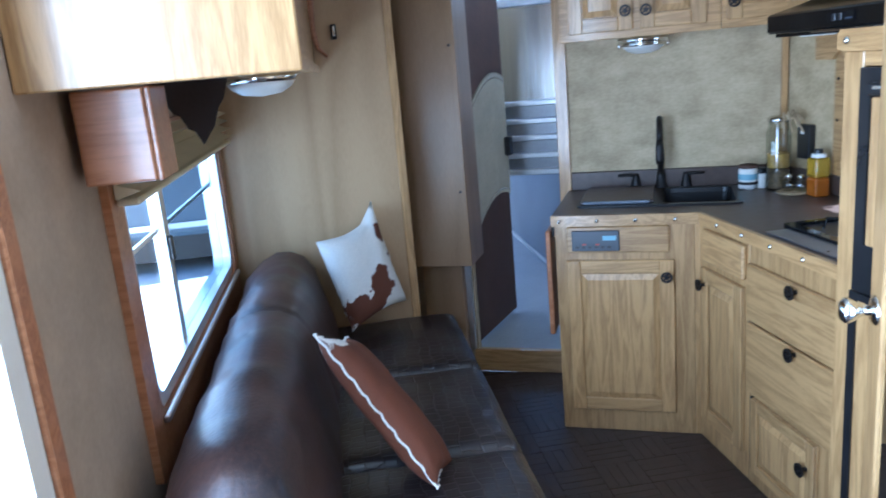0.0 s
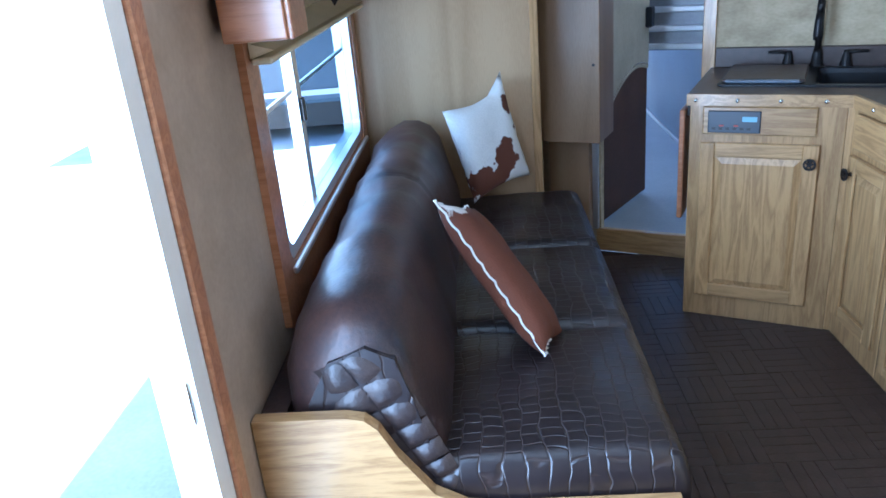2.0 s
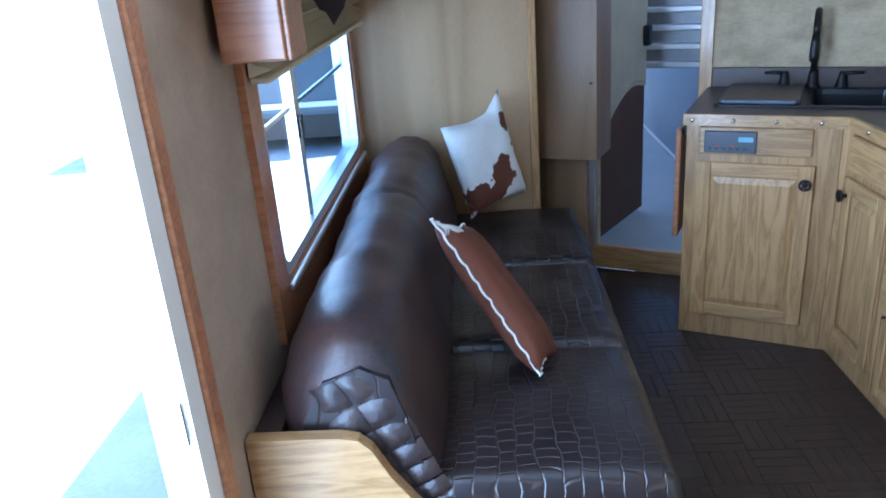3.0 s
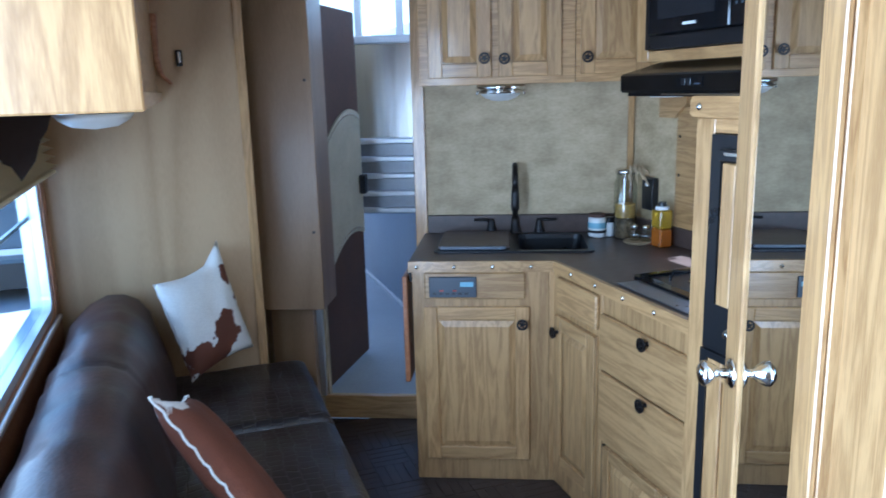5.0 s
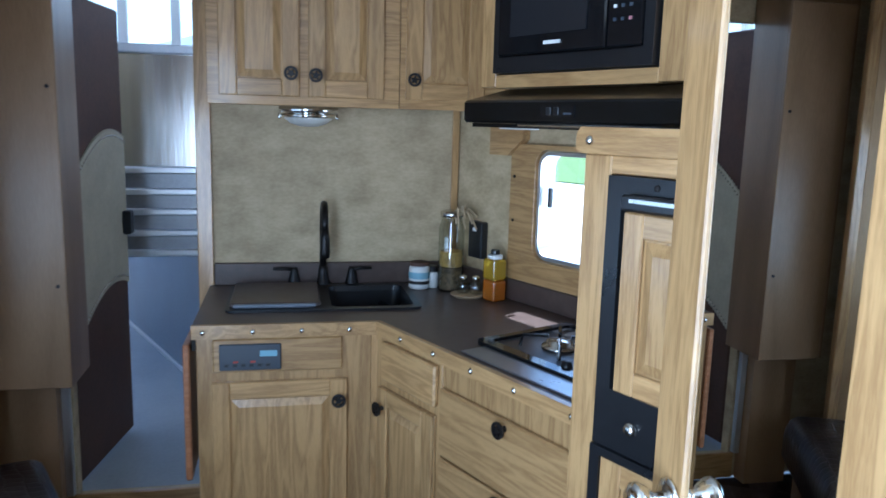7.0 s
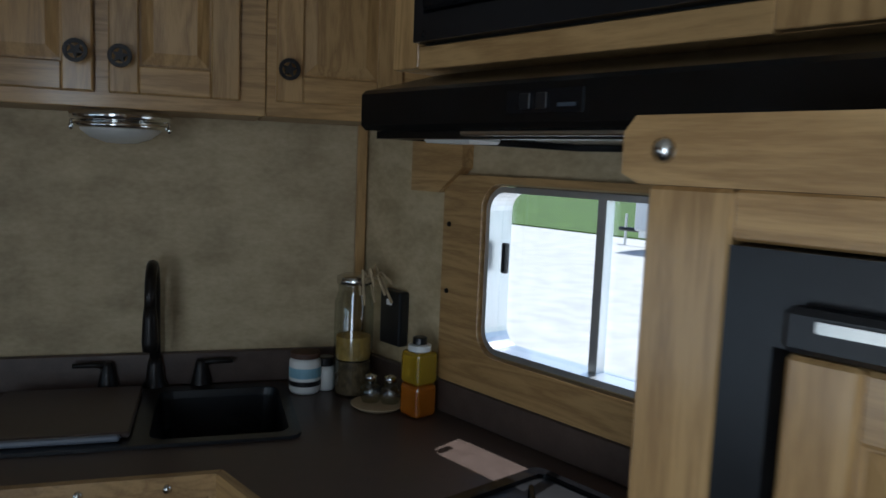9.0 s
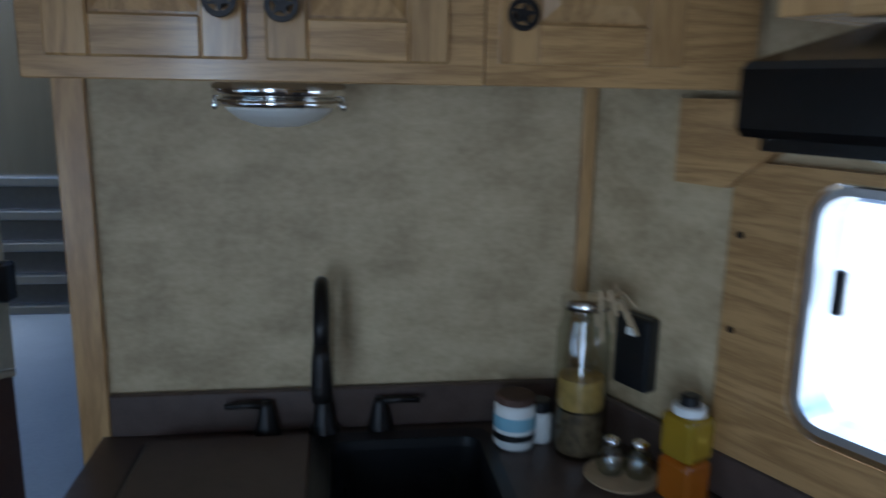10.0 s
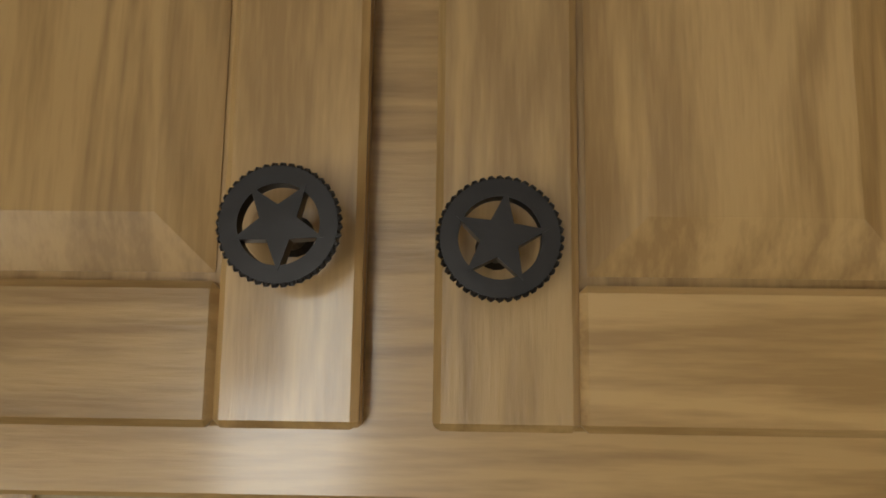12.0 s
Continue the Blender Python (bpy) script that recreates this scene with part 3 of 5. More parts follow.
def front(parent, u0, u1, z0, z1, face, axis="y", thick=0.018, name="door", raised=True, rail=0.052):
    """A raised-panel front: stiles, rails, field. Faces -y at y=face, or -x at x=face."""
    def bb(p0, p1, q0, q1, w0, w1, bev=0.0015):
        c = B()
        box(c, p0, p1, w0, w1, q0, q1, bevel=bev)
        return c

    def put(n, c, mat, par, lab=""):
        if axis == "x":
            bmesh.ops.transform(c, matrix=Matrix(((0, 1, 0, 0), (1, 0, 0, 0), (0, 0, 1, 0), (0, 0, 0, 1))), verts=c.verts)
        return part(n, c, mat, par, lab)
    w1, w0 = face, face - thick
    if not raised:
        return put(name, bb(u0, u1, z0, z1, w0, w1, 0.005), OAK_Y if axis == "x" else OAK_X, parent)
    d = put(name, bb(u0, u1, z0, z1, w0 + 0.010, w1), OAK, parent)
    put("stile", bb(u0, u0 + rail, z0, z1, w0, w0 + 0.0095, 0.003), OAK, d)
    put("stile", bb(u1 - rail, u1, z0, z1, w0, w0 + 0.0095, 0.003), OAK, d)
    mat = OAK_Y if axis == "x" else OAK_X
    put("rail", bb(u0 + rail, u1 - rail, z0, z0 + rail, w0 + 0.0003, w0 + 0.0095, 0.003), mat, d)
    put("rail", bb(u0 + rail, u1 - rail, z1 - rail, z1, w0 + 0.0003, w0 + 0.0095, 0.003), mat, d)
    c = B()
    i0, i1, j0, j1 = u0 + rail + 0.004, u1 - rail - 0.004, z0 + rail + 0.004, z1 - rail - 0.004
    s = min(0.022, (i1 - i0) * 0.3)
    lo = [c.verts.new((x, w0 + 0.0094, z)) for x, z in ((i0, j0), (i1, j0), (i1, j1), (i0, j1))]
    mid = [c.verts.new((x, w0 + 0.0090, z)) for x, z in ((i0, j0), (i1, j0), (i1, j1), (i0, j1))]
    hi = [c.verts.new((x, w0 + 0.0002, z)) for x, z in ((i0 + s, j0 + s), (i1 - s, j0 + s), (i1 - s, j1 - s), (i0 + s, j1 - s))]
    for p, q in ((lo, mid), (mid, hi)):
        for k in range(4):
            c.faces.new((p[k], p[(k + 1) % 4], q[(k + 1) % 4], q[k]))
    c.faces.new(hi)
    put("field", c, OAK, d)
    return d


# ---- kitchen: base cabinets ----
bb_ = (-0.15, 3.0, 0)
u1_ = thing("base_cabinet", "light oak sink cabinet with a raised-panel door", "cabinet", bb_, SLANT, "base cabinets")
part("body", bx(-0.380, 0.098, DF + 0.02, DB - 0.002, 0.0, 0.70), PANEL, u1_)
part("side_panel", bx(-0.402, -0.381, DF + 0.02, DB - 0.002, 0.0, TOPZ - 0.035), PANEL, u1_)
part("face_frame", bx(-0.406, 0.112, DF, DF + 0.019, 0.0, TOPZ - 0.036, bevel=0.002), OAK, u1_)
d_ = front(u1_, -0.363, 0.038, 0.095, 0.72, DF - 0.001, name="door")
add_knob(d_, bb_, 0.010, DF - 0.019, 0.658)
fp = front(u1_, -0.36, 0.023, 0.748, 0.853, DF - 0.001, name="false_front", raised=False, thick=0.008)
pn = part("control_panel", bx(-0.340, -0.160, DF - 0.017, DF - 0.0095, 0.757, 0.838, bevel=0.003), DISPLAY, u1_, "grey monitor panel")
part("screen", bx(-0.222, -0.172, DF - 0.0185, DF - 0.0172, 0.800, 0.818), SKYBLUE, pn, "small lit-looking display window")
for k in range(6):
    part("button", bx(-0.325 + 0.024 * k, -0.312 + 0.024 * k, DF - 0.0195, DF - 0.0172, 0.770, 0.778), BLACK, pn)
for k in range(2):
    part("button", bx(-0.30 + 0.05 * k, -0.285 + 0.05 * k, DF - 0.0195, DF - 0.0172, 0.782, 0.787), plain("red_mark", (0.4, 0.05, 0.03)), pn)

bb_ = (1.5, 2.4, 0)
u2_ = thing("base_cabinet", "narrow light oak cabinet with a slim door and small drawer front", "cabinet", bb_, FLAT, "base cabinets")
part("body", bx(XC + 0.02, XR - 0.002, 2.19, 2.50, 0, TOPZ - 0.035), PANEL, u2_)
part("face_frame", bx(XC, XC + 0.019, 2.172, 2.536, 0, TOPZ - 0.036, bevel=0.002), OAK, u2_)
d_ = front(u2_, 2.192, 2.484, 0.095, 0.698, XC - 0.001, "x")
add_knob(d_, bb_, XC - 0.019, 2.452, 0.638, -math.pi / 2)
front(u2_, 2.185, 2.465, 0.725, 0.845, XC - 0.001, "x", raised=False, name="drawer_front")

part("corner_post", bx(0.1125, 0.148, DF + 0.004, DF + 0.04, 0, TOPZ - 0.037), OAK, u1_)
bb_ = (1.5, 1.9, 0)
u3_ = thing("base_cabinet", "light oak drawer cabinet with dark star knobs", "cabinet", bb_, FLAT, "base cabinets")
part("body", bx(XC + 0.02, XR - 0.002, 1.61, 2.17, 0, TOPZ - 0.035), PANEL, u3_)
part("face_frame", bx(XC, XC + 0.019, 1.61, 2.170, 0, TOPZ - 0.036, bevel=0.002), OAK, u3_)
for z0, z1 in ((0.600, 0.792), (0.345, 0.592)):
    d_ = front(u3_, 1.655, 2.160, z0, z1, XC - 0.001, "x", raised=False, name="drawer")
    add_knob(d_, bb_, XC - 0.019, 1.885, (z0 + z1) / 2 + (0.077 if z0 > 0.5 else 0.11), -math.pi / 2)
d_ = front(u3_, 1.78, 2.130, 0.06, 0.33, XC - 0.001, "x", rail=0.04)
add_knob(d_, bb_, XC - 0.019, 1.815, 0.24, -math.pi / 2)
# solid black strip drawn for the shade in the gap beside the door
part("gap_shade", bx(XC - 0.012, XC - 0.001, 2.132, 2.142, 0.06, 0.33), BLACK, u3_)

dl = thing("drop_leaf", "hinged oak drop leaf hanging at the cabinet's end", "drop leaf", (-0.45, 3.0, 0.4), SLANT)
part("board", bx(-0.448, -0.428, DF + 0.02, DF + 0.26, 0.40, 0.83, bevel=0.004), RED_OAK, dl)
for d in (DF + 0.06, DF + 0.2):
    part("hinge", bx(-0.427, -0.408, d, d + 0.03, 0.80, 0.845), BRONZE, dl)


def xy_slant(a, d):
    return (a * math.cos(PHI) + d * math.sin(PHI), -a * math.sin(PHI) + d * math.cos(PHI))


# countertop: L shape
ctop = thing("countertop", "dark brown laminate countertop with oak edging", "countertop", (1.4, 2.7, TOPZ), FLAT)
p1, p2 = xy_slant(-0.416, DF + 0.002), xy_slant(0.106, DF + 0.002)
p3, p4 = xy_slant(-0.416, DB - 0.002), (XR - 0.002, slant_y(XR, DB) - 0.004)
outline = [p1, (XC + 0.004, slant_y(XC, DF) + 0.002), (XC + 0.004, 1.606), (XR - 0.002, 1.606), p4, p3]


def keep_side(poly, side, limit, axis):
    """The part of a polygon on one side of a line of the slanted frame."""
    def away(p):
        u = (p[0] * math.cos(PHI) - p[1] * math.sin(PHI), p[0] * math.sin(PHI) + p[1] * math.cos(PHI))[axis]
        return side * (u - limit)
    out = []
    for p, q in zip(poly, poly[1:] + poly[:1]):
        f0, f1 = away(p), away(q)
        if f0 >= 0:
            out.append(p)
        if f0 * f1 < 0:
            k = f0 / (f0 - f1)
            out.append((p[0] + (q[0] - p[0]) * k, p[1] + (q[1] - p[1]) * k))
    return out


# the slab is laid in four fields round the open bowl
bowl_a0, bowl_a1, bowl_d0, bowl_d1 = 0.0, 0.272, 2.972, 3.29
mid_ = keep_side(keep_side(outline, 1, bowl_d0, 1), -1, bowl_d1, 1)
for poly in (keep_side(outline, -1, bowl_d0, 1), keep_side(outline, 1, bowl_d1, 1), keep_side(mid_, -1, bowl_a0, 0), keep_side(mid_, 1, bowl_a1, 0)):
    part("slab", extrude(B(), poly, TOPZ - 0.034, TOPZ, "z"), TOP, ctop)
e1 = xy_slant(-0.418, DF - 0.016)
cor = (XC - 0.014, slant_y(XC - 0.014, DF - 0.016))
part("edge_strip", extrude(B(), [e1, cor, (XC + 0.002, slant_y(XC + 0.002, DF) + 0.0015), xy_slant(-0.418, DF + 0.0015)], TOPZ - 0.040, TOPZ + 0.001, "z"), OAK_X, ctop, "oak edging")
part("edge_strip", extrude(B(), [cor, (XC - 0.014, 1.606), (XC + 0.0035, 1.606), (XC + 0.0035, slant_y(XC + 0.002, DF))], TOPZ - 0.040, TOPZ + 0.001, "z"), OAK_Y, ctop, "oak edging")
for k in range(4):
    x, y = xy_slant(-0.385 + 0.143 * k, DF - 0.017)
    part("stud", lathe(B(), (x, y, TOPZ - 0.02), [(0.0085, 0), (0.008, 0.003), (0.004, 0.006), (0.0005, 0.007)], 14, "-y"), NICKEL, ctop, "domed steel stud", True)
for y in (2.512, 2.366, 2.199, 2.031, 1.863, 1.671):
    part("stud", lathe(B(), (XC - 0.014, y, TOPZ - 0.02), [(0.0085, 0), (0.008, 0.003), (0.004, 0.006), (0.0005, 0.007)], 14, "-x"), NICKEL, ctop, "domed steel stud", True)
up = thing("upstand", "brown laminate upstand along the slanted wall", "upstand", (0, DB - 0.02, TOPZ), SLANT)
part("strip", bx(-0.40, 0.47, DB - 0.020, DB - 0.003, TOPZ + 0.001, TOPZ + 0.082, bevel=0.003), TOP, up)
up = thing("upstand", "brown laminate upstand under the kitchen window", "upstand", (XR - 0.02, 2.2, TOPZ), FLAT)
part("strip", bx(XR - 0.020, XR - 0.003, 1.62, 2.84, TOPZ + 0.001, TOPZ + 0.075, bevel=0.003), TOP, up)

# sink with one bowl covered
sk = thing("sink", "black double sink, one bowl covered by a board", "sink", (0, 3.13, TOPZ), SLANT)
part("rim", ring_frame(B(), rounded(-0.335, 0.295, 2.945, 3.325, 0.03), rounded(0.0, 0.272, 2.972, 3.29, 0.03), TOPZ + 0.0008, TOPZ + 0.008, "z"), BLACK, sk)
b = B()
rings_ = [[b.verts.new((u, v, z)) for u, v in rounded(0.0 + g_, 0.272 - g_, 2.972 + g_, 3.29 - g_, 0.03)] for g_, z in ((0.0005, TOPZ + 0.006), (0.003, TOPZ - 0.01), (0.012, TOPZ - 0.13), (0.03, TOPZ - 0.15))]
for lo_, hi_ in zip(rings_, rings_[1:]):
    for k in range(len(lo_)):
        b.faces.new((lo_[k], lo_[(k + 1) % len(lo_)], hi_[(k + 1) % len(lo_)], hi_[k]))
b.faces.new(rings_[-1])
part("bowl", b, BLACK, sk, "deep glossy black bowl")
part("drain", lathe(B(), (0.136, 3.13, TOPZ - 0.1495), [(0.04, 0), (0.04, 0.003), (0.03, 0.001)], 20), NICKEL, sk, "steel drain", True)
cov = part("cover_board", bx(-0.322, -0.035, 2.985, 3.30, TOPZ + 0.009, TOPZ + 0.022, bevel=0.004), TOP, sk, "brown laminate bowl cover")
part("handle", bx(-0.31, -0.05, 2.966, 2.984, TOPZ + 0.009, TOPZ + 0.022, bevel=0.006, seg=2), material("grey_bar", (0.18, 0.2, 0.24), 0.35), cov, "grey grip bar")

fc = thing("faucet", "dark bronze gooseneck faucet with two levers", "faucet", (-0.012, 3.34, TOPZ), SLANT)
FY = 3.345
part("base", lathe(B(), (-0.012, FY, TOPZ), [(0.03, 0), (0.03, 0.008), (0.022, 0.02), (0.017, 0.06), (0.014, 0.075)], 20), BRONZE, fc, smooth=True)
pts = [(-0.012, FY, TOPZ + 0.07), (-0.012, FY, TOPZ + 0.22)] + [(-0.012, FY - 0.075 + 0.075 * math.cos(a), TOPZ + 0.235 + 0.075 * math.sin(a)) for a in [math.pi * k / 10 for k in range(1, 10)]] + [(-0.012, FY - 0.152, TOPZ + 0.22)]
part("spout", tube(B(), pts, 0.0125, 14), BRONZE, fc, smooth=True)
part("spray_head", lathe(B(), (-0.012, FY - 0.153, TOPZ + 0.13), [(0.016, 0), (0.018, 0.02), (0.016, 0.07), (0.0125, 0.1)], 18), BRONZE, fc, smooth=True)
for s in (-1, 1):
    a = -0.012 + s * 0.105
    h = part("lever_base", lathe(B(), (a, FY, TOPZ), [(0.026, 0), (0.024, 0.01), (0.016, 0.045), (0.013, 0.06), (0.010, 0.068)], 18), BRONZE, fc, smooth=True)
    part("lever", tube(B(), [(a - s * 0.008, FY, TOPZ + 0.058), (a + s * 0.03, FY - 0.004, TOPZ + 0.064), (a + s * 0.075, FY - 0.01, TOPZ + 0.064)], [0.009, 0.007, 0.0055], 10), BRONZE, h, smooth=True)

# gas cooktop
ck = thing("cooktop", "black two-burner gas cooktop with a front greyed for reflected light", "cooktop", (1.55, 1.9, TOPZ), FLAT)
part("tray", ring_frame(B(), rounded(1.385, 1.745, 1.63, 2.165, 0.02), rounded(1.42, 1.73, 1.66, 2.14, 0.02), TOPZ + 0.001, TOPZ + 0.014, "z"), GLOSS, ck)
part("pan", bx(1.415, 1.735, 1.655, 2.145, TOPZ + 0.001, TOPZ + 0.005), BLACK, ck)
# metallic grey here stands in for the window mirrored in the black glass
part("front_panel", bx(XC + 0.02, 1.384, 1.625, 2.12, TOPZ + 0.001, TOPZ + 0.006, bevel=0.002), material("window_sheen_grey", (0.30, 0.31, 0.33), 0.3, 0.8, vary=0.08, bump=0.03), ck, "grey front strip standing in for the window's reflection")
for cx, cy in ((1.55, 2.0), (1.60, 1.78)):
    br = part("burner", lathe(B(), (cx, cy, TOPZ + 0.005), [(0.05, 0), (0.05, 0.008), (0.036, 0.010), (0.036, 0.022), (0.001, 0.026)], 24), NICKEL, ck, "shiny burner", True)
    for k in range(4):
        gr = B()
        a = math.pi / 4 + k * math.pi / 2
        tube(gr, [(cx + 0.03 * math.cos(a), cy + 0.03 * math.sin(a), TOPZ + 0.038), (cx + 0.10 * math.cos(a), cy + 0.10 * math.sin(a), TOPZ + 0.038), (cx + 0.108 * math.cos(a), cy + 0.108 * math.sin(a), TOPZ + 0.005)], 0.005, 8)
        part("pan_support", gr, GLOSS, br, "black wire pan support")
for y in (1.70, 1.78, 1.86):
    part("knob", lathe(B(), (1.437, y, TOPZ + 0.005), [(0.016, 0), (0.016, 0.006), (0.012, 0.02), (0.001, 0.021)], 16), BLACK, ck, smooth=True)

# ---- kitchen: upper cabinets ----
bb_ = (0.0, 3.2, 1.542)
uc = thing("wall_cabinet", "golden oak wall cabinet with raised-panel doors", "wall cabinet", bb_, SLANT, "wall cabinets")
part("body", bx(-0.378, 0.215, DU + 0.02, DB - 0.002, 1.546, CEILING - 0.004), PANEL, uc)
part("face_frame", bx(-0.382, 0.219, DU, DU + 0.019, 1.542, CEILING - 0.004, bevel=0.002), OAK_X, uc)
for u0, u1, kx in ((-0.345, -0.1, -0.126), (-0.073, 0.167, -0.050)):
    d_ = front(uc, u0, u1, 1.570, 2.02, DU - 0.001, rail=0.054)
    add_knob(d_, bb_, kx, DU - 0.019, 1.637 + (0.004 if kx < -0.1 else 0), 0.0, 34 if kx < -0.1 else 8)
bb_ = (0.35, 3.2, 1.542)
uc2 = thing("wall_cabinet", "golden oak corner wall cabinet with one door", "wall cabinet", bb_, SLANT, "wall cabinets")
part("body", bx(0.221, 0.46, DU + 0.02, DB - 0.03, 1.546, CEILING - 0.004), PANEL, uc2)
part("face_frame", bx(0.2205, 0.62, DU, DU + 0.019, 1.5425, CEILING - 0.004, bevel=0.002), OAK_X, uc2)
d_ = front(uc2, 0.238, 0.50, 1.572, 2.02, DU - 0.001, rail=0.054)
add_knob(d_, bb_, 0.262, DU - 0.019, 1.635)

lm = thing("under_cabinet_lamp", "chrome under-cabinet lamp with a frosted glass dome", "lamp", (-0.07, 3.15, 1.542), SLANT)
part("base", lathe(B(), (-0.068, 3.19, 1.5415), [(0.094, -0.020), (0.099, -0.015), (0.099, -0.004), (0.094, 0.0)], 40), CHROME, lm, smooth=True)
part("band", lathe(B(), (-0.068, 3.19, 1.506), [(0.084, 0.0), (0.092, 0.002), (0.092, 0.010), (0.084, 0.0145)], 40), CHROME, lm, smooth=True)
b = lathe(B(), (-0.068, 3.19, 1.5055), [(0.001, -0.030), (0.03, -0.028), (0.06, -0.018), (0.078, -0.004), (0.08, 0.0)], 28)
part("glass", b, FROST, lm, "frosted glass dome", True)
for a in (-0.164, 0.028):
    part("finial", lathe(B(), (a, 3.19, 1.508), [(0.001, -0.008), (0.005, -0.004), (0.005, 0.003), (0.0025, 0.008), (0.0025, 0.014)], 12), CHROME, lm, smooth=True)

# microwave cabinet, microwave, hood
mc = thing("microwave_cabinet", "golden oak cabinet around the microwave oven", "cabinet", (1.6, 1.9, 1.59), FLAT)
for n_, a in (("stile", (1.36 + 0.06, 1.44, 2.162, 2.222, 1.60, CEILING - 0.004)), ("stile", (1.42, 1.44, 1.02, 1.628, 1.60, CEILING - 0.004)),
              ("side_panel", (1.441, XR - 0.002, 2.204, 2.222, 1.60, CEILING - 0.004)), ("bottom", (1.441, XR - 0.002, 1.02, 2.203, 1.60, 1.615)), ("rail", (1.4205, 1.44, 1.6285, 2.1615, 1.597, 1.630))):
    part(n_, bx(*a, bevel=0.0015), OAK if n_ != "rail" else OAK_Y, mc)
mw = thing("microwave_oven", "black built-in microwave oven with dark glass door", "microwave", (1.6, 1.9, 1.633), FLAT)
part("body", bx(1.43, 1.80, 1.632, 2.158, 1.633, 1.95), BLACK, mw)
part("trim_frame", ring_frame(B(), [(1.634, 1.634), (2.156, 1.634), (2.156, 1.945), (1.634, 1.945)], [(1.66, 1.672), (2.135, 1.672), (2.135, 1.925), (1.66, 1.925)], 1.405, 1.429, "x"), BLACK, mw)
part("door", bx(1.398, 1.428, 1.765, 2.132, 1.676, 1.922, bevel=0.004), GLOSS, mw, "glossy black door")
part("window", bx(1.394, 1.3975, 1.82, 2.08, 1.72, 1.90), plain("smoked_window", (0.02, 0.02, 0.022), 0.15), mw)
part("badge", bx(1.393, 1.397, 1.90, 1.955, 1.695, 1.703), CARD, mw, "small pale badge")
kp = part("keypad", bx(1.400, 1.428, 1.663, 1.76, 1.676, 1.922, bevel=0.003), GLOSS, mw)
for i in range(3):
    for j in range(6):
        part("key", bx(1.3975, 1.3998, 1.690 + 0.022 * i, 1.698 + 0.022 * i, 1.73 + 0.028 * j, 1.737 + 0.028 * j), plain("key_print", (0.45, 0.2, 0.22)) if i == 0 and j == 0 else CARD if (i + j) % 3 == 0 else DISPLAY, kp)

hd = thing("range_hood", "black range hood with a sloping front", "range hood", (1.6, 1.9, 1.5), FLAT)
b = B()
extrude(b, [(1.345, 1.512), (1.353, 1.505), (XR - 0.003, 1.505), (XR - 0.003, 1.596), (1.47, 1.596), (1.352, 1.562), (1.345, 1.556)], 1.30, 2.195, "y")
for v in b.verts:
    if v.co.z > 1.58:
        v.co.y += 0.05 if v.co.y < 1.7 else -0.03
part("canopy", b, HOODPAINT, hd)
for y0, y1 in ((1.31, 1.60), (1.625, 1.99)):
    part("lip", bx(1.352, 1.366, y0, y1, 1.497, 1.5045, bevel=0.002), NICKEL, hd, "bright metal lower lip")
part("skirt", ring_frame(B(), [(1.37, 1.305), (XR - 0.01, 1.305), (XR - 0.01, 2.19), (1.37, 2.19)], [(1.39, 1.325), (XR - 0.03, 1.325), (XR - 0.03, 2.17), (1.39, 2.17)], 1.494, 1.5045, "z"), HOODPAINT, hd)
part("filter", bx(1.42, 1.62, 1.36, 1.70, 1.488, 1.5035, bevel=0.003), NICKEL, hd, "pale mesh grease filter")
part("light_lens", bx(1.40, 1.46, 2.02, 2.12, 1.490, 1.5035, bevel=0.004), FROST, hd, "pale lamp lens")
sw_ = part("switch_plate", bx(1.3425, 1.3445, 1.79, 1.90, 1.522, 1.548), GLOSS, hd)
for y in (1.87, 1.845):
    part("switch", bx(1.339, 1.342, y - 0.008, y + 0.008, 1.526, 1.544, bevel=0.001), BLACK, sw_, "black rocker switch")
part("badge", bx(1.3405, 1.342, 1.797, 1.822, 1.528, 1.532), DISPLAY, sw_, "small pale badge")

# refrigerator
fr = thing("refrigerator", "built-in refrigerator with oak door panels in black frames", "refrigerator", (1.5, 1.3, 0), FLAT)
FX = 1.182
part("body", bx(FX + 0.03, XR - 0.003, 1.02, 1.57, 0.0, 1.44), PANEL, fr)
part("stile", bx(FX, FX + 0.029, 1.528, 1.596, 0.0, 1.452, bevel=0.003), OAK, fr)
part("side_panel", bx(FX + 0.03, XR - 0.003, 1.571, 1.600, 0.0, 1.452), OAK, fr)
part("top_rail", bx(FX - 0.001, FX + 0.028, 1.02, 1.527, 1.418, 1.452, bevel=0.002), OAK_Y, fr)
d_ = part("door_frame", ring_frame(B(), [(1.03, 0.90), (1.522, 0.90), (1.522, 1.416), (1.03, 1.416)], [(1.06, 1.015), (1.488, 1.015), (1.488, 1.355), (1.06, 1.355)], FX - 0.012, FX + 0.02, "x"), BLACK, fr, "black door frame")
part("grip", bx(FX - 0.030, FX - 0.013, 1.07, 1.476, 1.357, 1.385, bevel=0.004), BLACK, d_, "black grip channel")
part("grip_strip", bx(FX - 0.032, FX - 0.0305, 1.09, 1.455, 1.372, 1.379), NICKEL, d_, "bright grip strip")
part("bolt", lathe(B(), (FX - 0.012, 1.41, 1.40), [(0.006, 0), (0.006, 0.002), (0.001, 0.003)], 12, "-x"), BRONZE, d_)
f_ = front(fr, 1.06, 1.478, 1.016, 1.353, FX + 0.002, "x", name="door_panel", rail=0.045)
part("lock", lathe(B(), (FX - 0.012, 1.43, 0.955), [(0.014, 0), (0.014, 0.006), (0.008, 0.012), (0.001, 0.013)], 16, "-x"), NICKEL, d_, "round lock", True)
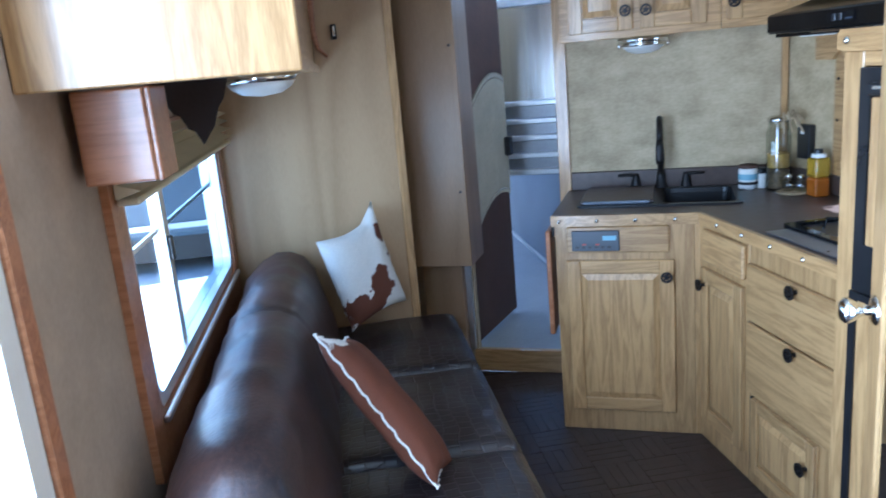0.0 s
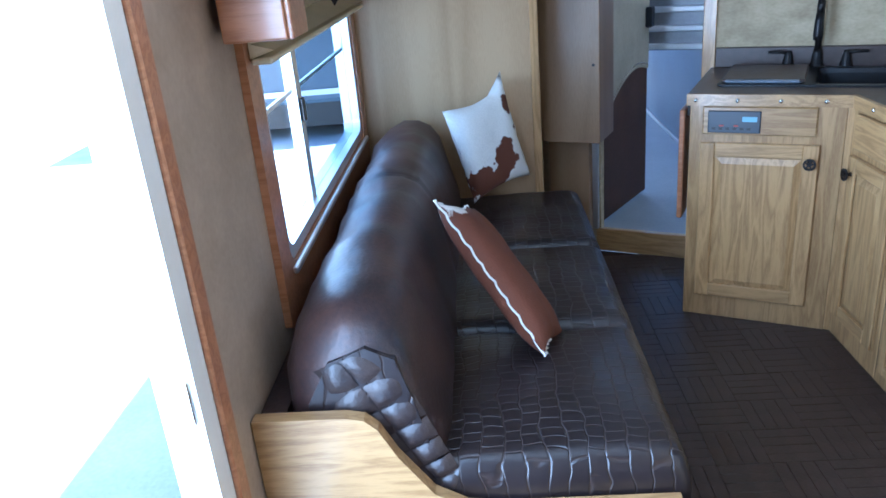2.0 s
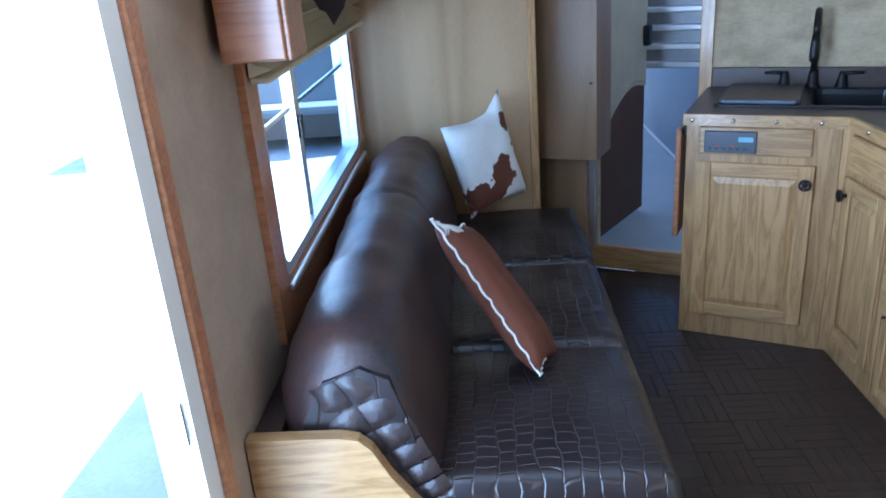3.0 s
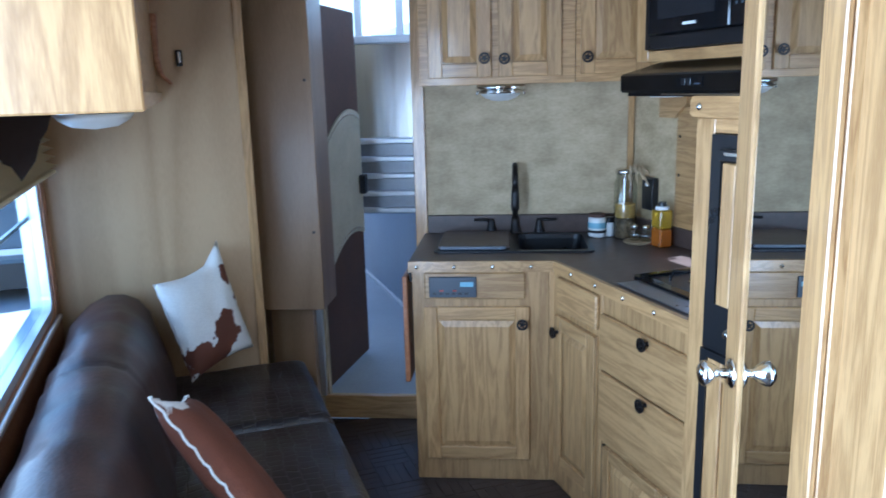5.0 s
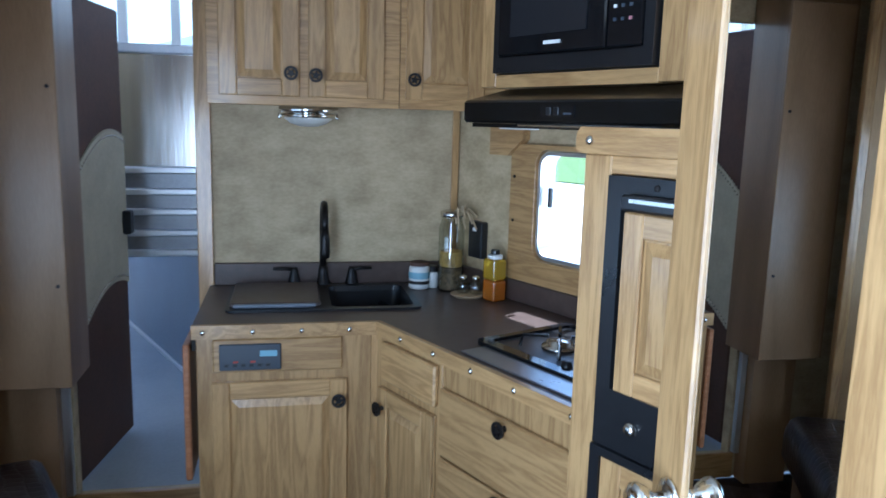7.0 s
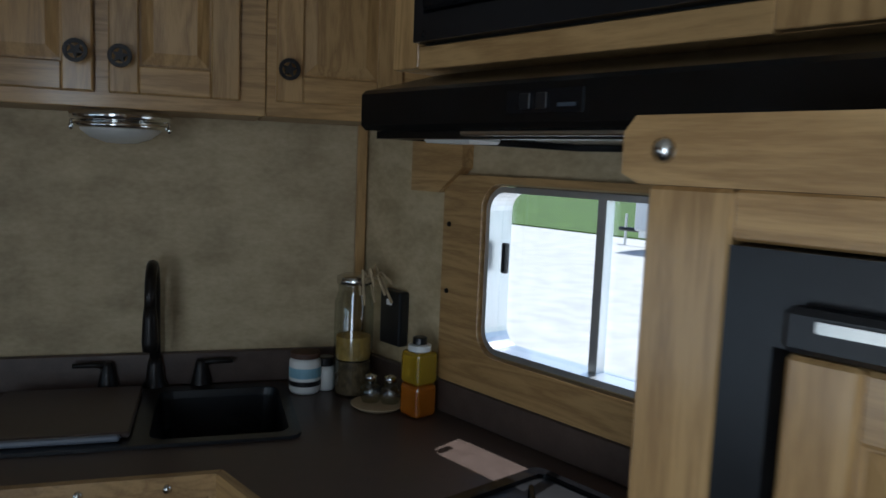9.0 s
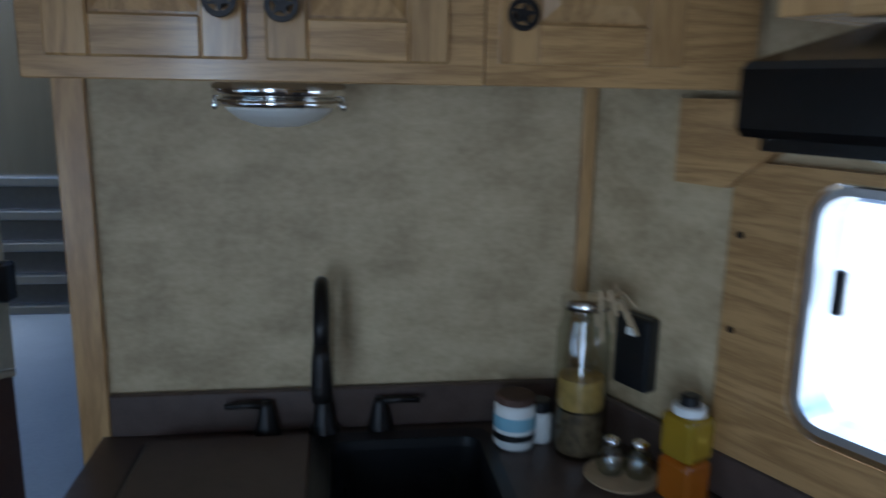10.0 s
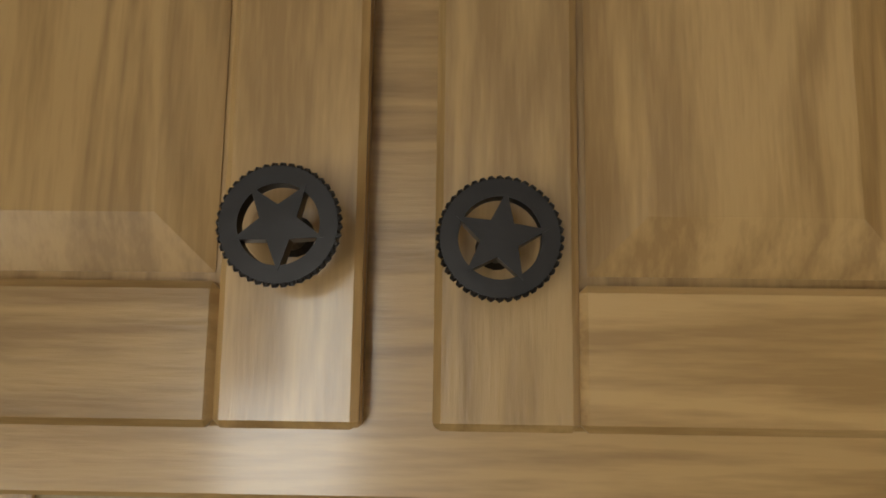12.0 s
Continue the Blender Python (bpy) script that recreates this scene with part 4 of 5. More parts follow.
d2 = part("lower_frame", ring_frame(B(), [(1.03, 0.06), (1.522, 0.06), (1.522, 0.898), (1.03, 0.898)], [(1.06, 0.10), (1.498, 0.10), (1.498, 0.88), (1.06, 0.88)], FX - 0.018, FX + 0.02, "x"), BLACK, fr, "black door frame")
front(fr, 1.06, 1.498, 0.10, 0.88, FX + 0.004, "x", name="door_panel", rail=0.05)
rl = thing("fiddle_rail", "oak rail with a steel stud on top of the refrigerator", "rail", (FX, 1.3, 1.453), FLAT)
part("board", extrude(B(), [(1.02, 1.4525), (1.60, 1.4525), (1.615, 1.460), (1.615, 1.49), (1.605, 1.502), (1.02, 1.502)], FX - 0.006, FX + 0.014, "x"), OAK_Y, rl)
part("stud", lathe(B(), (FX - 0.006, 1.580, 1.477), [(0.0095, 0), (0.009, 0.003), (0.004, 0.007), (0.0005, 0.008)], 14, "-x"), NICKEL, rl, "domed steel stud", True)

# kitchen window
wn = thing("window_1", "sliding aluminium kitchen window in an oak surround", "window", (XR, 2.15, 1.06), FLAT, kind="structure")
part("surround", ring_frame(B(), rounded(1.80, 2.545, 0.975, 1.440, 0.012), rounded(1.885, 2.425, 1.055, 1.425, 0.055), XR - 0.022, XR - 0.001, "x"), OAK_Y, wn, "oak window surround")
part("window_frame", ring_frame(B(), rounded(1.881, 2.419, 1.061, 1.419, 0.05), rounded(1.895, 2.408, 1.074, 1.407, 0.04), XR - 0.012, XR + 0.055, "x"), ALU, wn, "aluminium frame with rounded corners")
part("meeting_stile", bx(XR + 0.02, XR + 0.045, 2.134, 2.154, 1.074, 1.407), ALU, wn)
part("pane", bx(XR + 0.025, XR + 0.029, 2.154, 2.408, 1.074, 1.407), PANE, wn).visible_shadow = False
part("pane", bx(XR + 0.038, XR + 0.042, 1.895, 2.134, 1.074, 1.407), PANE, wn).visible_shadow = False
part("latch", bx(XR + 0.008, XR + 0.02, 2.375, 2.392, 1.235, 1.30, bevel=0.003), BLACK, wn, "black latch")
for y, z in ((2.525, 1.329), (2.525, 1.179), (1.82, 1.33), (1.82, 1.18)):
    part("screw", lathe(B(), (XR - 0.022, y, z), [(0.006, 0), (0.005, 0.003), (0.0005, 0.004)], 12, "-x"), BRONZE, wn)
bk = thing("corner_block", "small oak block above the kitchen window", "wood block", (XR, 2.56, 1.39), FLAT)
part("block", extrude(B(), [(2.648, 1.53), (2.648, 1.398), (2.552, 1.398), (2.478, 1.455), (2.478, 1.53)], XR - 0.035, XR - 0.002, "x"), OAK_Y, bk)
bk = thing("corner_block", "small oak block above the kitchen window", "wood block", (XR, 1.9, 1.39), FLAT)
part("block", extrude(B(), [(1.965, 1.50), (1.965, 1.472), (1.89, 1.40), (1.78, 1.40), (1.78, 1.50)], XR - 0.035, XR - 0.002, "x"), OAK_Y, bk)

ol = thing("outlet", "black wall outlet cover", "outlet", (XR, 2.72, 1.08), FLAT)
part("plate", bx(XR - 0.03, XR - 0.001, 2.68, 2.762, 1.015, 1.15, bevel=0.006, seg=2), BLACK, ol)
part("switch", bx(XR - 0.034, XR - 0.0305, 2.712, 2.73, 1.115, 1.128), CARD, ol, "small white mark")

# ---- countertop things ----
def jar_body(t, c, r, h, wall_mat):
    part("glass", lathe(B(), c, [(r * 0.9, 0), (r, 0.01), (r, h * 0.84), (r * 0.82, h * 0.93), (r * 0.82, h)], 24), wall_mat, t, smooth=True)


mg = thing("label_jar", "short white jar with a blue and black label", "jar", (1.648, 2.835, TOPZ))
c_ = (1.648, 2.835, TOPZ + 0.001)
part("body", lathe(B(), c_, [(0.034, 0), (0.038, 0.008), (0.038, 0.078), (0.032, 0.086)], 26), CARD, mg, smooth=True)
part("label", lathe(B(), (c_[0], c_[1], c_[2] + 0.040), [(0.0386, 0), (0.0386, 0.024)], 26), SKYBLUE, mg, "blue label band")
part("band", lathe(B(), (c_[0], c_[1], c_[2] + 0.020), [(0.0387, 0), (0.0387, 0.012)], 26), BLACK, mg, "dark label band")
part("lid", lathe(B(), (c_[0], c_[1], c_[2] + 0.0865), [(0.036, 0), (0.036, 0.012), (0.03, 0.014)], 26), LEATHER_BROWN, mg, "brown lid")
m2 = thing("small_jar", "small dark and white jar behind the label jar", "jar", (1.70, 2.82, TOPZ))
part("body", lathe(B(), (1.70, 2.825, TOPZ + 0.001), [(0.02, 0), (0.022, 0.006), (0.022, 0.05), (0.018, 0.06)], 20), CARD, m2, smooth=True)
part("lid", lathe(B(), (1.70, 2.825, TOPZ + 0.0615), [(0.02, 0), (0.02, 0.02), (0.016, 0.022)], 20), BLACK, m2)
tj = thing("storage_jar", "tall glass jar of dried pasta with a bow on its lid", "jar", (1.732, 2.755, TOPZ))
c_ = (1.732, 2.755, TOPZ + 0.001)
jar_body(tj, c_, 0.047, 0.272, JARGLASS)
part("contents", lathe(B(), (c_[0], c_[1], c_[2] + 0.09), [(0.040, 0), (0.042, 0.01), (0.041, 0.055), (0.01, 0.062)], 20), PASTA, tj, "yellow dried pasta")
part("contents", lathe(B(), (c_[0], c_[1], c_[2] + 0.006), [(0.039, 0), (0.042, 0.01), (0.041, 0.08)], 20), material("spice_mix", (0.16, 0.11, 0.06), 0.7, vary=0.5, scale=60), tj, "dark grain layer")
lid_ = part("lid", lathe(B(), (c_[0], c_[1], c_[2] + 0.2725), [(0.042, 0), (0.043, 0.006), (0.043, 0.016), (0.03, 0.022), (0.001, 0.024)], 24), NICKEL, tj, "metal lid", True)
for k in range(9):
    a = k * 0.7
    part("bow_loop", tube(B(), [(c_[0] + 0.02, c_[1] - 0.03, c_[2] + 0.285), (c_[0] + 0.02 + 0.03 * math.cos(a), c_[1] - 0.035 + 0.02 * math.sin(a), c_[2] + 0.300 + 0.014 * math.sin(a * 2)), (c_[0] + 0.03 + 0.045 * math.cos(a), c_[1] - 0.05 + 0.02 * math.sin(a), c_[2] + 0.272 - 0.022 * (k % 3))], 0.0035, 6), ROPE, lid_, "twine bow")
bt = thing("honey_bottle", "square glass bottle of amber and yellow liquid", "bottle", (1.765, 2.545, TOPZ))
part("liquid", bx(1.735, 1.795, 2.512, 2.576, TOPZ + 0.002, TOPZ + 0.075, bevel=0.01, seg=3), AMBER, bt, "orange honey")
part("upper_liquid", bx(1.735, 1.795, 2.512, 2.576, TOPZ + 0.0755, TOPZ + 0.15, bevel=0.01, seg=3), YELLOW, bt, "yellow oil")
part("collar", lathe(B(), (1.765, 2.544, TOPZ + 0.1505), [(0.026, 0), (0.026, 0.012), (0.02, 0.014)], 20), CARD, bt, "white collar")
part("cap", lathe(B(), (1.765, 2.544, TOPZ + 0.165), [(0.016, 0), (0.016, 0.014), (0.012, 0.016)], 20), BLACK, bt)
sh = thing("shaker", "small round glass shaker with chrome top", "shaker", (1.72, 2.65, TOPZ))
for dx, dy in ((0, 0.0), (0.03, -0.035)):
    part("glass", lathe(B(), (1.715 + dx, 2.655 + dy, TOPZ + 0.013), [(0.02, 0), (0.026, 0.015), (0.024, 0.035), (0.012, 0.048)], 18), JARGLASS, sh, smooth=True)
    part("top", lathe(B(), (1.715 + dx, 2.655 + dy, TOPZ + 0.0615), [(0.014, 0), (0.014, 0.012), (0.001, 0.018)], 16), CHROME, sh, smooth=True)
part("tray", lathe(B(), (1.725, 2.64, TOPZ + 0.001), [(0.05, 0), (0.062, 0.008), (0.062, 0.010), (0.04, 0.0105)], 28), ROPE, sh, "woven round tray")

# ---- mirrored door ----
md = thing("mirrored_door", "open oak door with a tall mirror and a chrome knob", "door", (1.05, 1.25, 0.02))


def md_part(name, bm, mat, label="", parent=None, smooth=False):
    bmesh.ops.transform(bm, matrix=DOOR_M, verts=bm.verts)
    return part(name, bm, mat, parent or md, label, smooth)


md_part("slab", bx(0.004, 0.032, -0.458, 0.0, 0.02, 1.98, bevel=0.003), OAK)
md_part("stile", bx(-0.008, 0.0035, -0.090, 0.0, 0.02, 1.98, bevel=0.003), OAK)
md_part("hinge_stile", bx(-0.008, 0.0035, -0.458, -0.379, 0.02, 1.98, bevel=0.003), OAK)
md_part("mirror", bx(-0.002, 0.003, -0.378, -0.091, 0.06, 1.95), MIRROR, "silvered mirror")
rose = md_part("rose", lathe(B(), (-0.009, -0.058, 0.965), [(0.030, 0), (0.030, 0.004), (0.022, 0.010), (0.012, 0.012)], 24, "-x"), CHROME, "", None, True)
md_part("knob", lathe(B(), (-0.0205, -0.058, 0.965), [(0.010, 0), (0.010, 0.014), (0.018, 0.024), (0.026, 0.038), (0.026, 0.046), (0.016, 0.055), (0.001, 0.057)], 24, "-x"), CHROME, "polished chrome knob", rose, True)

# ---- sofa ----
so = thing("sofa", "dark brown reptile-embossed leather sofa on an oak base", "sofa", (0, 2.2, 0))


def soft_box(x0, x1, y0, y1, z0, z1, r, nx, ny, crown=0.0, wrinkle=0.0, seed=0):
    """A cushion: rounded box with a crowned, slightly uneven top."""
    b = B()
    bmesh.ops.create_grid(b, x_segments=nx, y_segments=ny, size=0.5)
    for v in b.verts:
        u, w = v.co.x + 0.5, v.co.y + 0.5
        du, dw = min(u, 1 - u) * (x1 - x0), min(w, 1 - w) * (y1 - y0)
        e = min(1.0, du / r) if r else 1
        f_ = min(1.0, dw / r) if r else 1
        drop = (1 - math.sqrt(max(0, 1 - (1 - e) ** 2))) * r + (1 - math.sqrt(max(0, 1 - (1 - f_) ** 2))) * r
        z = z1 - drop + crown * math.sin(math.pi * u) * math.sin(math.pi * w) + wrinkle * noise.noise(Vector((u * (x1 - x0) * 9, w * (y1 - y0) * 9, seed)))
        v.co = Vector((x0 + u * (x1 - x0), y0 + w * (y1 - y0), z))
    bound = [e for e in b.edges if e.is_boundary]
    r_ = bmesh.ops.extrude_edge_only(b, edges=bound)
    for v in r_["geom"]:
        if isinstance(v, bmesh.types.BMVert):
            v.co.z = z0
    bmesh.ops.holes_fill(b, edges=[e for e in b.edges if e.is_boundary])
    return b


part("base", bx(XL + 0.06, 0.37, 1.275, 3.15, 0.0, 0.30), SHADED_OAK, so)
for y0, y1 in ((1.262, 1.868), (1.872, 2.492), (2.496, 3.13)):
    part("seat_cushion", soft_box(-0.16, 0.425, y0, y1, 0.26, 0.437, 0.05, 44, 44, 0.022, 0.006, y0), CROC, so, "embossed leather seat cushion", True)
prof = [(-0.44, 0.40), (-0.46, 0.55), (-0.45, 0.66), (-0.42, 0.735), (-0.37, 0.785), (-0.31, 0.81), (-0.25, 0.805), (-0.20, 0.775), (-0.165, 0.72), (-0.135, 0.62), (-0.105, 0.50), (-0.09, 0.40)]
b = B()
rows_ = []
NY = 90
for j in range(NY + 1):
    y = 1.275 + 1.865 * j / NY
    e = min(1.0, min((y - 1.275) / 0.17, (3.14 - y) / 0.09))
    s = 0.70 + 0.30 * math.sqrt(max(0, 1 - (1 - e) ** 2))
    seam = 0.014 * max(0, 1 - abs(y - 2.29) / 0.03)
    row = []
    for x, z in prof:
        cx, cz = -0.27 + 0.06 * (1 - e), 0.5
        nse = 0.017 * noise.noise(Vector((x * 7, y * 6, z * 7))) + 0.005 * noise.noise(Vector((x * 22, y * 16, z * 22)))
        k = s + nse * 3 - seam * 2
        row.append(b.verts.new((cx + (x - cx) * k, y, cz + (z - cz) * k if z > 0.45 else z)))
    rows_.append(row)
for p, q in zip(rows_, rows_[1:]):
    for k in range(len(prof) - 1):
        b.faces.new((p[k], p[k + 1], q[k + 1], q[k]))
b.faces.new(rows_[0])
b.faces.new(rows_[-1][::-1])
bmesh.ops.subdivide_edges(b, edges=[e for e in b.edges if abs(e.verts[0].co.y - e.verts[1].co.y) < 1e-5 and not e.is_boundary], cuts=1, smooth=0.7)
part("backrest", b, LEATHER, so, "rolled worn leather backrest", True)
# quilted end of the roll


def quilt_patch(u0, u1, v0, v1, seed):
    """One puffed patch of the end, two rows beside a curved seam; u across, v down along the seam."""
    b = B()
    n = 6
    g_ = []
    for i in range(n + 1):
        row = []
        for j in range(n + 1):
            u, v = u0 + (u1 - u0) * i / n, v0 + (v1 - v0) * j / n
            sx, sz = -0.310 + 0.205 * v ** 0.8, 0.705 - 0.35 * v - 0.03 * math.sin(math.pi * v)
            width = 0.092 * (1 - 0.45 * v) * (0.55 + 0.45 * min(1, v * 5))
            puff = 0.010 * (math.sin(math.pi * i / n) * math.sin(math.pi * j / n)) ** 0.6
            crease = 0.004 * noise.noise(Vector((u * 5, v * 14, seed)))
            row.append(b.verts.new((sx + u * width * 0.93, 1.266 + 0.010 * abs(u) ** 2 - puff + crease, sz + u * width * 0.42)))
        g_.append(row)
    for i in range(n):
        for j in range(n):
            b.faces.new((g_[i][j], g_[i + 1][j], g_[i + 1][j + 1], g_[i][j + 1]))
    return b


backing = B()
extrude(backing, [(-0.37, 0.40), (-0.385, 0.60), (-0.33, 0.70), (-0.25, 0.73), (-0.19, 0.70), (-0.16, 0.60), (-0.115, 0.40)], 1.268, 1.30, "y")
ep = part("end_panel", backing, CROC, so, "quilted reptile-embossed end")
for k in range(7):
    for side in (-1, 1):
        part("quilt_patch", quilt_patch(*((-1.25, -0.03) if side < 0 else (0.03, 1.0)), k / 7 + 0.006, (k + 1) / 7 - 0.006, k * 2 + side), QUILT, ep, smooth=True)
arm = [(XL + 0.004, 0.0), (0.40, 0.0), (0.40, 0.34), (0.02, 0.34), (-0.06, 0.35), (-0.13, 0.39), (-0.20, 0.49), (-0.235, 0.56), (-0.262, 0.586), (-0.30, 0.594), (XL + 0.004, 0.595)]
ar = part("side_panel", extrude(B(), arm, 1.222, 1.255, "y"), OAK_X, so, "pale oak end panel with a curved top")
part("ledge", bx(XL + 0.004, -0.44, 1.256, 3.14, 0.40, 0.575), LEATHER, so)


# ---- pillows ----
def pillow(name, label, mat, m, w, h, t, seed, lace=True, ear=0.0):
    th = thing(name, label, "pillow")
    n = 26
    b = B()
    sides = []
    for s in (1, -1):
        g_ = [[None] * (n + 1) for _ in range(n + 1)]
        for i in range(n + 1):
            for j in range(n + 1):
                u, v = 2 * i / n - 1, 2 * j / n - 1
                puff = ((1 - u ** 4) * (1 - v ** 4)) ** 0.5
                pull = 1 + 0.10 * abs(u * v) ** 2 - 0.05 * (1 - abs(u)) * (1 if abs(v) > 0.99 else 0)
                z = s * t * 0.5 * puff * (1 + 0.12 * noise.noise(Vector((u * 2, v * 2, seed + s))))
                tip = ear * max(0.0, min(u, v) - 0.62) / 0.38
                g_[i][j] = Vector((u * w / 2 * pull + tip * 0.25 + 0.006 * noise.noise(Vector((v * 4, seed, s))), z, v * h / 2 * pull + tip))
        sides.append(g_)
    for s, g_ in zip((1, -1), sides):
        vs = [[b.verts.new(m @ p) for p in r] for r in g_]
        for i in range(n):
            for j in range(n):
                b.faces.new((vs[i][j], vs[i + 1][j], vs[i + 1][j + 1], vs[i][j + 1]))
    bmesh.ops.remove_doubles(b, verts=b.verts, dist=0.0008)
    part("cover", b, mat, th, smooth=True)
    if lace:
        edge = [sides[0][i][0] for i in range(n + 1)] + [sides[0][n][j] for j in range(n + 1)] + [sides[0][i][n] for i in range(n, -1, -1)] + [sides[0][0][j] for j in range(n, -1, -1)]
        part("piping", tube(B(), [m @ (p * 1.012 + Vector((0, 0.003 * math.sin(k * 2.1), 0.003 * math.cos(k * 1.7)))) for k, p in enumerate(edge)], 0.0032, 6), LACE, th, "white laced edge")
    return th


pillow("throw_pillow", "white and brown cowhide pillow leaning on the partition", COWHIDE, pose(0.035, 3.015, 0.69, -10, -11, 34), 0.275, 0.37, 0.14, 3, False, 0.055)
up_ = Vector((-0.215, 0.20, 0.29)).normalized()
along_ = (Vector((0.02, 1, 0)) - up_ * up_.dot(Vector((0.02, 1, 0)))).normalized()
out_ = up_.cross(along_)
lean = Matrix.Translation(Vector((0.130, 1.65, 0.50)) + up_ * 0.22 + along_ * 0.115) @ Matrix((along_, out_, up_)).transposed().to_4x4()
pillow("throw_pillow", "rust-brown hide pillow with white laced edge on the sofa", RUST, lean, 0.23, 0.46, 0.10, 9)

# ---- over the sofa ----
oc = thing("overhead_cabinet", "light oak cabinet hung above the sofa", "overhead cabinet", (-0.27, 2.0, 1.52))
part("body", bx(XL + 0.002, -0.06, 1.268, 3.16, 1.52, CEILING - 0.004), OAK_Y, oc)
part("end_panel", bx(XL + 0.002, -0.042, 1.25, 1.267, 1.515, CEILING - 0.004, bevel=0.003), OAK, oc, "pale oak end panel")
part("bottom_trim", bx(-0.059, -0.043, 1.268, 3.16, 1.515, 1.545, bevel=0.002), OAK_Y, oc)
dl_ = thing("dome_lamp", "frosted dome lamp with a chrome rim under the cabinet", "lamp", (-0.18, 2.0, 1.5))
part("rim", lathe(B(), (-0.18, 2.0, 1.5), [(0.09, 0), (0.095, 0.008), (0.095, 0.018)], 28), CHROME, dl_, smooth=True)
part("glass", lathe(B(), (-0.18, 2.0, 1.499), [(0.001, -0.036), (0.05, -0.030), (0.078, -0.014), (0.088, 0.0)], 28), FROST, dl_, smooth=True)
fg = thing("leather_fringe", "dark leather valance hanging to a jagged point", "valance", (-0.35, 1.9, 1.5))
b = B()
pts = [(-0.44, 1.518)]
for k in range(1, 12):
    u = k / 12
    zz = 1.515 - 0.15 * (1 - abs(u - 0.62) / 0.62 if u < 0.62 else 1 - (u - 0.62) / 0.38) - (0.012 if k % 2 else 0)
    pts.append((-0.44 + 0.19 * u, zz))
pts.append((-0.25, 1.518))
extrude(b, pts, 1.895, 1.901, "y")
part("cloth", b, FRINGE, fg)

# sofa window
ws = thing("window_2", "sliding aluminium window beside the sofa in a brown surround", "window", (XL, 2.35, 0.76), kind="structure")
part("surround", ring_frame(B(), rounded(1.575, 3.14, 0.625, 1.42, 0.01), rounded(1.665, 3.055, 0.755, 1.355, 0.06), XL + 0.001, XL + 0.02, "x"), RED_OAK, ws, "dark oak surround")
part("window_frame", ring_frame(B(), rounded(1.667, 3.052, 0.758, 1.352, 0.06), rounded(1.70, 3.02, 0.79, 1.32, 0.045), XL - 0.055, XL + 0.012, "x"), ALU, ws, "aluminium frame")
part("sill_lip", bx(XL + 0.0205, XL + 0.035, 1.66, 3.06, 0.738, 0.757, bevel=0.004), ALU, ws, "bright aluminium lip")
part("meeting_stile", bx(XL - 0.04, XL - 0.008, 2.10, 2.155, 0.79, 1.32), ALU, ws)
part("glazing_bar", bx(XL - 0.036, XL - 0.026, 1.70, 3.02, 1.115, 1.127), WHITEPAINT, ws)
part("pane", bx(XL - 0.032, XL - 0.028, 1.70, 2.10, 0.79, 1.32), PANE, ws).visible_shadow = False
part("pane", bx(XL - 0.022, XL - 0.018, 2.155, 3.02, 0.79, 1.32), TINTED, ws).visible_shadow = False
part("latch", bx(XL - 0.007, XL + 0.004, 2.115, 2.14, 1.03, 1.10, bevel=0.003), BLACK, ws)
bd = thing("pleated_blind", "cream pleated blind drawn up over the sofa window", "blind", (XL + 0.05, 2.3, 1.28))
b = B()
prof = []
for k in range(9):
    prof.append((XL + 0.03 + (0.05 - 0.004 * (k // 2) if k % 2 else 0.0), 1.285 + 0.015 * k))
prof = prof + [(XL + 0.024, 1.41), (XL + 0.024, 1.285)]
extrude(b, prof, 1.60, 3.10, "y")
part("fabric", b, BLIND, bd)
part("bottom_rail", bx(XL + 0.024, XL + 0.072, 1.60, 3.10, 1.27, 1.284, bevel=0.004), BLIND, bd)
vb = thing("valance_box", "reddish oak valance end beside the window", "valance", (XL + 0.06, 1.5, 1.33))
part("end_board", bx(XL + 0.022, XL + 0.155, 1.44, 1.46, 1.335, 1.513, bevel=0.005, seg=2), RED_OAK, vb)
part("corner_bead", bx(XL + 0.1555, XL + 0.168, 1.438, 1.575, 1.335, 1.513, bevel=0.004, seg=2), RED_OAK, vb)
part("filler", bx(XL + 0.022, XL + 0.155, 1.461, 1.575, 1.345, 1.513), RED_OAK, vb)

